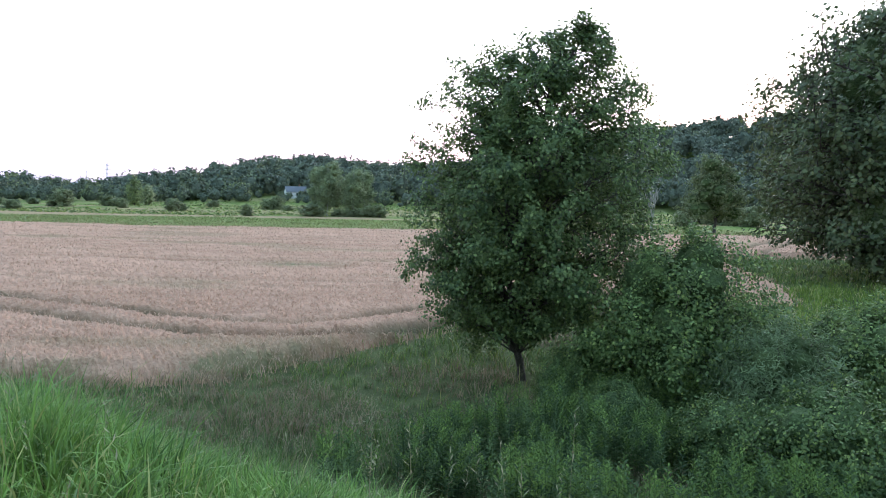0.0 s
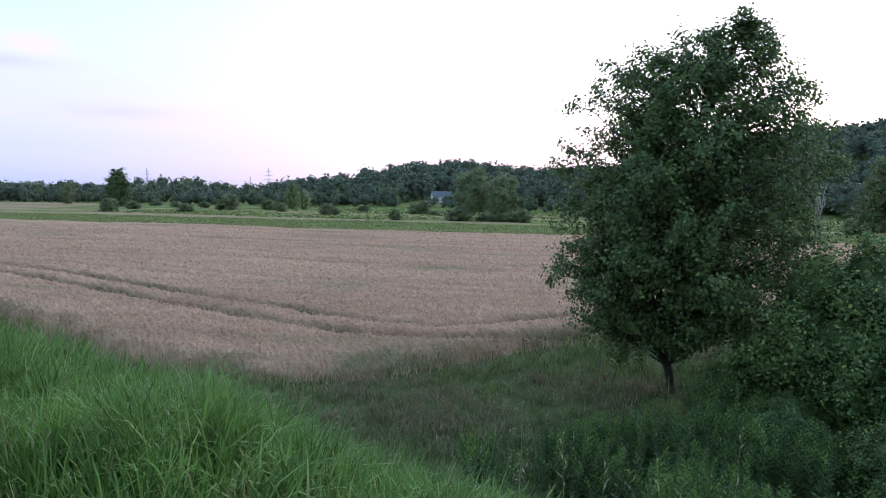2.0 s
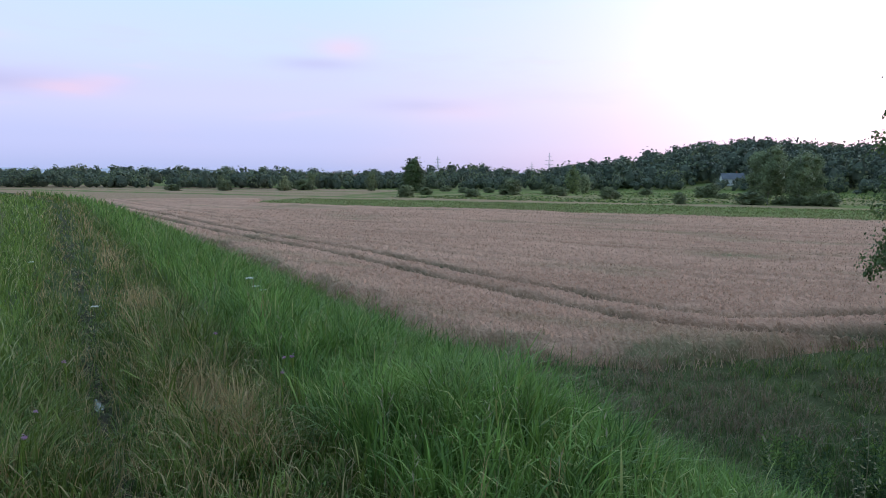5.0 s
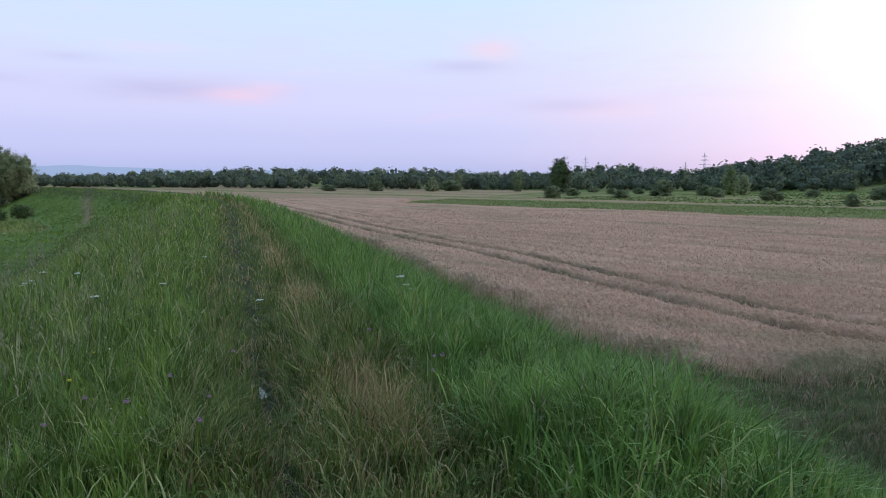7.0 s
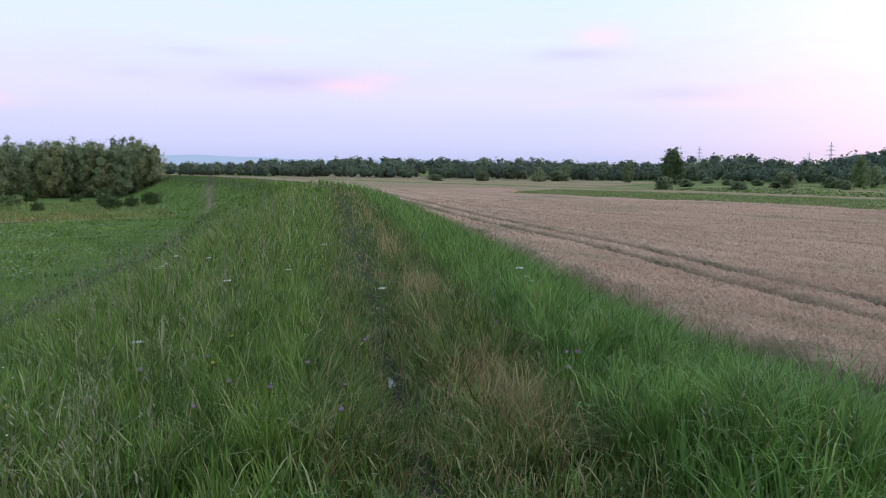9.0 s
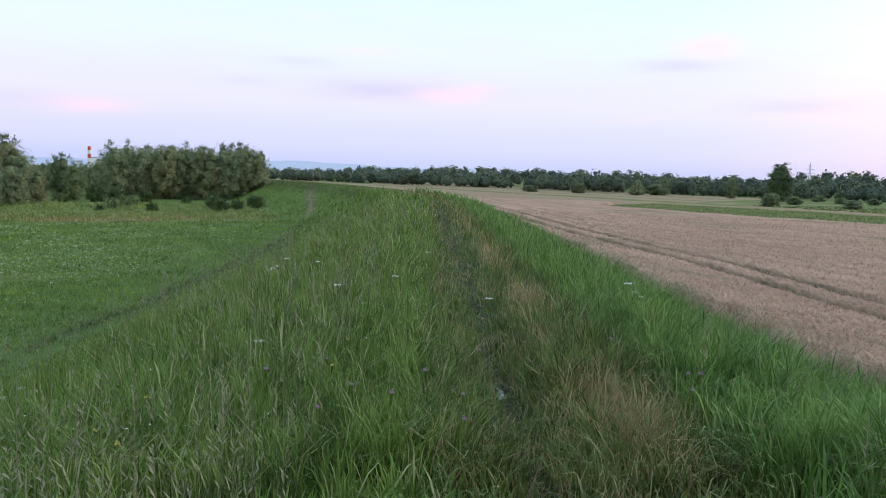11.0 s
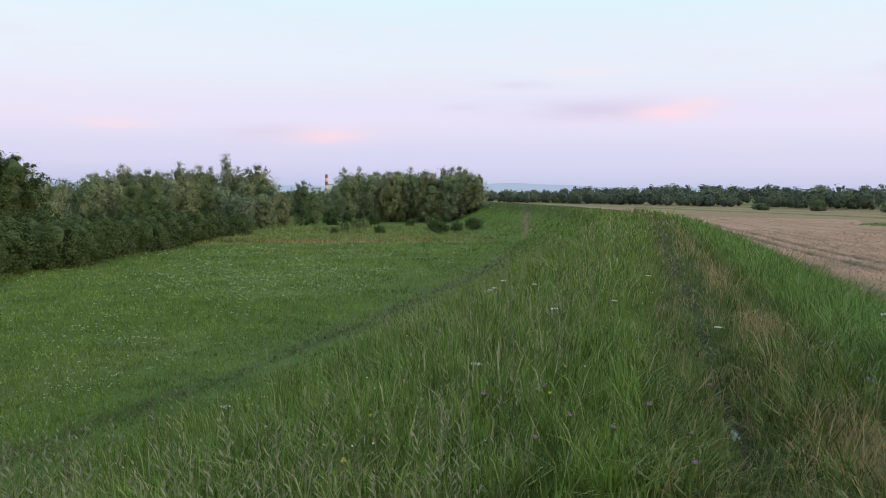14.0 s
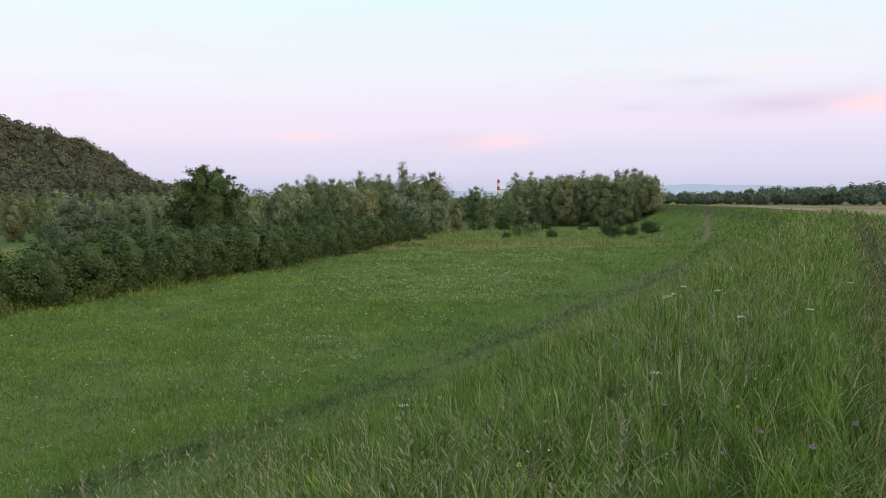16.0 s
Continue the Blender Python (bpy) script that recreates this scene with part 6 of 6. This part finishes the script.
def build_far_things():
    h = make_house("white house with a slate roof among the trees", M_RENDERW, M_ROOFD, 12, 8, 3.4, 3.0)
    place_thing(h, 11.1, 346, 25, 0.75, -0.2)
    r = make_house("distant house with a red tiled roof among trees", M_RENDERW, M_ROOFR)
    tagged(r, group="red-roofed houses in the trees")
    place_thing(r, 49.3, 560, 60, 1.0, -0.6)
    for az, d, turn, up in ((46.9, 565, 20, 1.5), (40.5, 558, 75, 1.6), (42.6, 570, 110, 1.4), (38.3, 560, 10, 1.0)):
        place_thing(copy_thing(r, Matrix()), az, d, turn, 1.0, -up)

    # lattice pylons of a power line
    p = tagged(new("power_pylon"), "grey steel lattice power pylon on the horizon", "pylon", "power line pylons")
    lines = []
    H, w0 = 46, 4.0
    for sx, sy in ((-1, -1), (-1, 1), (1, -1), (1, 1)):
        lines.append(([(sx * w0, sy * w0, 0), (sx * 1.1, sy * 1.1, 26), (0.25 * sx, 0.25 * sy, H)], [0.38, 0.32, 0.26]))
    for k in range(8):
        z0, z1 = k * 3.6, (k + 1) * 3.6
        a, b = w0 - (w0 - 1.1) * min(1, z0 / 26), w0 - (w0 - 1.1) * min(1, z1 / 26)
        for sg in (-1, 1):
            lines.append(([(-a * sg, -a, z0), (b * sg, -b, z1)], [0.16, 0.16]))
            lines.append(([(-a * sg, a, z0), (b * sg, b, z1)], [0.16, 0.16]))
    part("tower", wood_mesh("pylon_tower", lines, M_STEEL, 4), p)
    for z, L in ((27, 8.5), (34, 6.5), (40, 4.5)):
        part("crossarm", wood_mesh("pylon_arm", [([(-L, 0, z), (0, 0, z + 1.4), (L, 0, z)], [0.18, 0.28, 0.18]), ([(-L, 0, z), (0, 0, z - 0.4), (L, 0, z)], [0.18, 0.28, 0.18])], M_STEEL, 4), p)
    place_thing(p, 24.05, 1400, 20, 1.12)
    place_thing(copy_thing(p, Matrix()), 32.47, 1500, 20, 1.0)
    place_thing(copy_thing(p, Matrix()), 25.35, 2300, 20, 1.2)

    # striped chimney of a power station
    c = tagged(new("power_station_chimney"), "tall red and white striped concrete chimney", "chimney")
    for k in range(8):
        z0, z1 = k * 11.5, (k + 1) * 11.5
        r0, r1 = 6.2 - 0.22 * k, 6.2 - 0.22 * (k + 1)
        part("band", wood_mesh("chimney_band", [([(0, 0, z0), (0, 0, z1)], [r0, r1])], M_RED if k % 2 else M_WHITEC, 16), c)
    x, y, z = polar(83.5, 2500)
    c.matrix_basis = Matrix.Translation((x, y, -34))

    # town in the haze below the chimney
    b = None
    for i in range(16):
        az, d = 81.8 + rng.uniform(0, 3.0), 1700 + rng.uniform(0, 500)
        w, hh, dp = rng.uniform(12, 40), rng.uniform(8, 22), 14
        root = tagged(new("industrial_building"), "pale distant industrial block on the horizon", "building", "industrial buildings on the horizon")
        part("wall", boxes_mesh("block_wall", [(0, 0, hh / 2, w, dp, hh)], M_WHITEC), root)
        part("roof", boxes_mesh("block_roof", [(0, 0, hh + 0.4, w + 0.6, dp + 0.6, 0.8)], M_ROOFD), root)
        place_thing(root, az, d, az + 90)

    # blue mountains at the edge of sight, a plain backdrop that glows in haze blue
    a = np.radians(np.linspace(-45, 130, 400))
    d = 4600
    ridge = 1.6 + d * np.tan(np.radians(0.28 + 0.55 * fnoise(np.degrees(a), 0 * a, 9.0) * np.exp(-((np.degrees(a) - 68) / 16) ** 2) + 0.14 * vnoise(np.degrees(a), 0 * a, 2.0)))
    x, y = -np.sin(a) * d, np.cos(a) * d
    v = np.concatenate([np.stack([x, y, np.full(400, -40.0)], -1), np.stack([x, y, ridge], -1), np.stack([x * 1.02, y * 1.02, np.full(400, -40.0)], -1)])
    i = np.arange(399)
    f = np.concatenate([np.stack([i, i + 1, i + 401, i + 400], -1), np.stack([i + 400, i + 401, i + 801, i + 800], -1)])
    m, nt = material("glowing_haze_mountains")
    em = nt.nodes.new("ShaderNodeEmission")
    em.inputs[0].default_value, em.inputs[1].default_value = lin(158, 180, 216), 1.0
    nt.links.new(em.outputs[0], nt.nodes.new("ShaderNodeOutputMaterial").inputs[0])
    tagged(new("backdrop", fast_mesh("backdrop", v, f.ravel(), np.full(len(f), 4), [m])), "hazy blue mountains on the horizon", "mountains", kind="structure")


build_far_things()


# ---- flowers and stalks ----
def umbel(name, h, r, mat, label, group, n=40):
    """A flat-topped flower head on a thin branching stem."""
    root = tagged(new(name), label, "flower", group)
    lines = [limb((0, 0, -0.05), (0.01, 0.01, h * 0.86), 0.004, 0.003, 0)]
    for k in range(9):
        a = k * 0.7
        lines.append(limb((0.01, 0.01, h * 0.84), (math.cos(a) * r * 0.7, math.sin(a) * r * 0.7, h), 0.002, 0.0015, 0, 3))
    part("stem", wood_mesh(name + "_stem", lines, M_SLOPE, 4), root)
    a, q = rng.uniform(0, 6.28, n), r * np.sqrt(rng.random(n))
    c = np.stack([np.cos(a) * q, np.sin(a) * q, h + 0.012 - 0.10 * q * q / r + rng.normal(0, 0.004, n)], -1)
    part("flower_head", cards_mesh(name + "_head", cards(c, min(0.028, r * 0.9), 3.0, 1.0), [mat]), root)
    return root


M_CREAM = leaf_material("cream_petals", (0.36, 0.38, 0.21), (0.57, 0.57, 0.38), None, 0.3, 4.0)


def build_flowers():
    # white umbels: heading, distance, height of the head over the turf
    y = umbel("yarrow_flower", 0.55, 0.075, M_WHITE, "white flat-topped wild carrot flower in the grass", "white umbels in the grass", 70)
    spots = [(47.06, 9.4), (47.5, 9.7), (46.6, 9.2), (61.46, 13.0), (69.87, 11.2), (72.5, 12.6), (73.1, 12.4), (71.8, 12.9), (72.9, 12.0), (90.7, 8.2), (92.2, 8.3), (89.6, 8.4), (92.6, 7.9),
             (64.5, 9.8), (75.5, 6.3), (58.0, 8.4), (69.0, 8.8)]
    for i, (az, d) in enumerate(spots):
        ob = y if i == 0 else copy_thing(y, Matrix())
        place_thing(ob, az, d, i * 50, 0.5 + 0.25 * rng.random())
    t = umbel("thistle_flower", 0.42, 0.013, M_PURPLE, "small mauve thistle flower in the grass", "mauve thistles in the grass", 34)
    spots = [(34.2, 4.6), (45.4, 4.9), (46.2, 4.7), (45.9, 5.2), (33.0, 5.4), (62.5, 4.6), (65.0, 4.8), (68.0, 4.3), (70.5, 4.6), (73.0, 4.4), (60.5, 5.4), (71.5, 5.3), (76.0, 4.9), (63.5, 3.9), (50.5, 6.0)]
    for i, (az, d) in enumerate(spots):
        place_thing(t if i == 0 else copy_thing(t, Matrix()), az, d, i * 70, 0.8 + 0.3 * rng.random())
    b = umbel("yellow_flower", 0.36, 0.011, M_YELLOW, "small yellow wild flower in the grass", "yellow flowers in the grass", 20)
    for i, (az, d) in enumerate([(86.2, 4.0), (87.1, 4.3), (71.2, 5.2), (69.5, 6.0), (83.8, 4.7), (78.0, 5.5)]):
        place_thing(b if i == 0 else copy_thing(b, Matrix()), az, d, i * 70, 0.9 + 0.2 * rng.random())
    # specks of daisies and clover in the mown meadow
    n = 26000
    x, y, r = scatter(n, 13, 78, 68, 124)
    s, v = along_across(x, y)
    k = (v < -13) & (x > -74) & (rng.random(n) < 0.9 * np.exp(-((heading(x, y) - 87) / 12) ** 2) * step(0.40, 0.60, fnoise(x, y, 4.0)) + 0.03)
    x, y, r = x[k], y[k], r[k]
    c = np.stack([x, y, land(x, y) + rng.uniform(0.14, 0.34, len(x)) + r * 0.0006], -1)
    c = np.repeat(c, 3, 0) + rng.normal(0, 0.05, (len(c) * 3, 3)) * [1, 1, 0.3]
    tagged(new("meadow_flowers", cards_mesh("meadow_flowers", cards(c, 0.022 + 0.0009 * np.repeat(r, 3), 2.0, 1.0), [M_CREAM])), "white wild flowers scattered over the meadow", "flowers", kind="stuff")
    n = 900
    x, y, r = scatter(n, 4.2, 18, 38, 122)
    s, v = along_across(x, y)
    k = (v < -0.4) & (v > -5)
    x, y = x[k], y[k]
    c = np.stack([x, y, land(x, y) + rng.uniform(0.2, 0.5, len(x))], -1)
    tagged(new("small_white_flowers", cards_mesh("small_white_flowers", cards(c, 0.011, 2.0, 1.0), [M_WHITE])), "tiny white flowers in the embankment grass", "flowers", kind="stuff")


build_flowers()


def build_stalks():
    """Grass gone to seed: thin stems with feathery pale heads."""
    n = 7000
    x, y, r = scatter(n, 2.4, 26, -12, 122)
    s, v = along_across(x, y)
    k = ((v < -1.0) & (v > -5.5) & (fnoise(x, y, 2.0) > 0.46)) | ((v > 0.5) & (v < 4.5) & (rng.random(n) < 0.05))
    x, y, r = x[k], y[k], r[k]
    n = len(x)
    h = rng.uniform(0.55, 0.95, n)
    t = rng.uniform(0, 6.28, n)
    lean = rng.uniform(0.03, 0.3, n)
    g = land(x, y)
    w = np.maximum(0.0009, 0.0002 * r)
    dx, dy = np.cos(t) * lean, np.sin(t) * lean
    p = np.stack([x, y, g], -1)
    tip = np.stack([x + dx, y + dy, g + h], -1)
    sd = np.stack([-np.sin(t) * w, np.cos(t) * w, np.zeros(n)], -1)
    V = [np.stack([p - sd, p + sd, tip + sd * 0.6, tip - sd * 0.6], 1).reshape(-1, 3)]
    for j in range(7):
        q = j / 6
        c = tip - (tip - p) * 0.2 * q
        a = rng.uniform(0, 6.28, n)
        out = np.stack([np.cos(a), np.sin(a), np.full(n, 0.9)], -1) * (0.014 + 0.022 * q)
        ws = np.stack([-np.sin(a), np.cos(a), np.zeros(n)], -1) * (0.0022 + 0.0004 * r)[:, None]
        V.append(np.stack([c, c + out * 0.5 + ws, c + out, c + out * 0.5 - ws], 1).reshape(-1, 3))
    tagged(new("seed_grass", cards_mesh("seed_grass", np.concatenate(V), [M_STALK])), "tall pale grass stalks gone to seed", "grass", kind="stuff")
    # single tall stems with drooping seed heads on the shoulder
    src = None
    for i, (az, d, h) in enumerate([(6.1, 3.3, 0.98), (5.2, 3.6, 0.7), (7.6, 3.2, 0.6), (-7.2, 3.4, 0.62), (-6.4, 3.7, 0.55), (3.0, 3.9, 0.6), (0.6, 4.1, 0.6), (14.5, 4.4, 0.75), (20.4, 4.6, 0.85), (25.0, 4.2, 0.8),
                                    (28.5, 4.9, 0.8), (17.0, 5.2, 0.7), (11.0, 4.2, 0.65), (-3.4, 4.2, 0.6)]):
        if src is None:
            src = tagged(new("seeding_grass_stalk"), "tall pale grass stalk with a drooping seed head", "grass stalk", "tall seeding stalks on the shoulder")
            part("stem", wood_mesh("stalk_stem", [limb((0, 0, -0.1), (0.05, 0.02, 0.96), 0.0022, 0.0012, 0.0, 6)], M_STALK, 4), src)
            t = np.linspace(0.62, 1.0, 60)
            a = np.arange(60) * 2.4
            spread = 0.012 + 0.035 * np.sin((t - 0.62) / 0.38 * math.pi) ** 0.8
            c = np.stack([0.05 * t + np.cos(a) * spread, 0.02 * t + np.sin(a) * spread, t * 0.97 - 0.2 * spread], -1)
            tagged(part("seed_head", cards_mesh("stalk_seeds", cards(c, 0.008, 0.3, 2.4), [M_STALK]), src), kind="stuff")
            ob = src
        else:
            ob = copy_thing(src, Matrix())
        place_thing(ob, az, d, i * 83, h)
    # a standing puddle in the trail
    x, y, z = polar(58.4, 5.85)
    a = np.linspace(0, 2 * np.pi, 24, endpoint=False)
    rr = 1 + 0.25 * np.sin(3 * a + 1) + 0.12 * np.sin(5 * a)
    px, py = np.cos(a) * 0.15 * rr, np.sin(a) * 0.03 * rr
    m, nt = material("muddy_water")
    bs = nt.nodes.new("ShaderNodeBsdfPrincipled")
    bs.inputs["Base Color"].default_value, bs.inputs["Roughness"].default_value = (0.05, 0.042, 0.032, 1), 0.14
    bs.inputs["Specular IOR Level"].default_value = 0.6
    nt.links.new(bs.outputs[0], nt.nodes.new("ShaderNodeOutputMaterial").inputs[0])
    me = bpy.data.meshes.new("puddle")
    me.from_pydata([(u, v, 0) for u, v in zip(px, py)], [], [tuple(range(24))])
    me.materials.append(m)
    ob = tagged(new("puddle", me), "small muddy puddle in the worn foot trail", "puddle", kind="structure")
    ob.matrix_basis = Matrix.Translation((x, y, z + 0.012)) @ Matrix.Rotation(math.atan2(DY, DX), 4, "Z")


build_stalks()
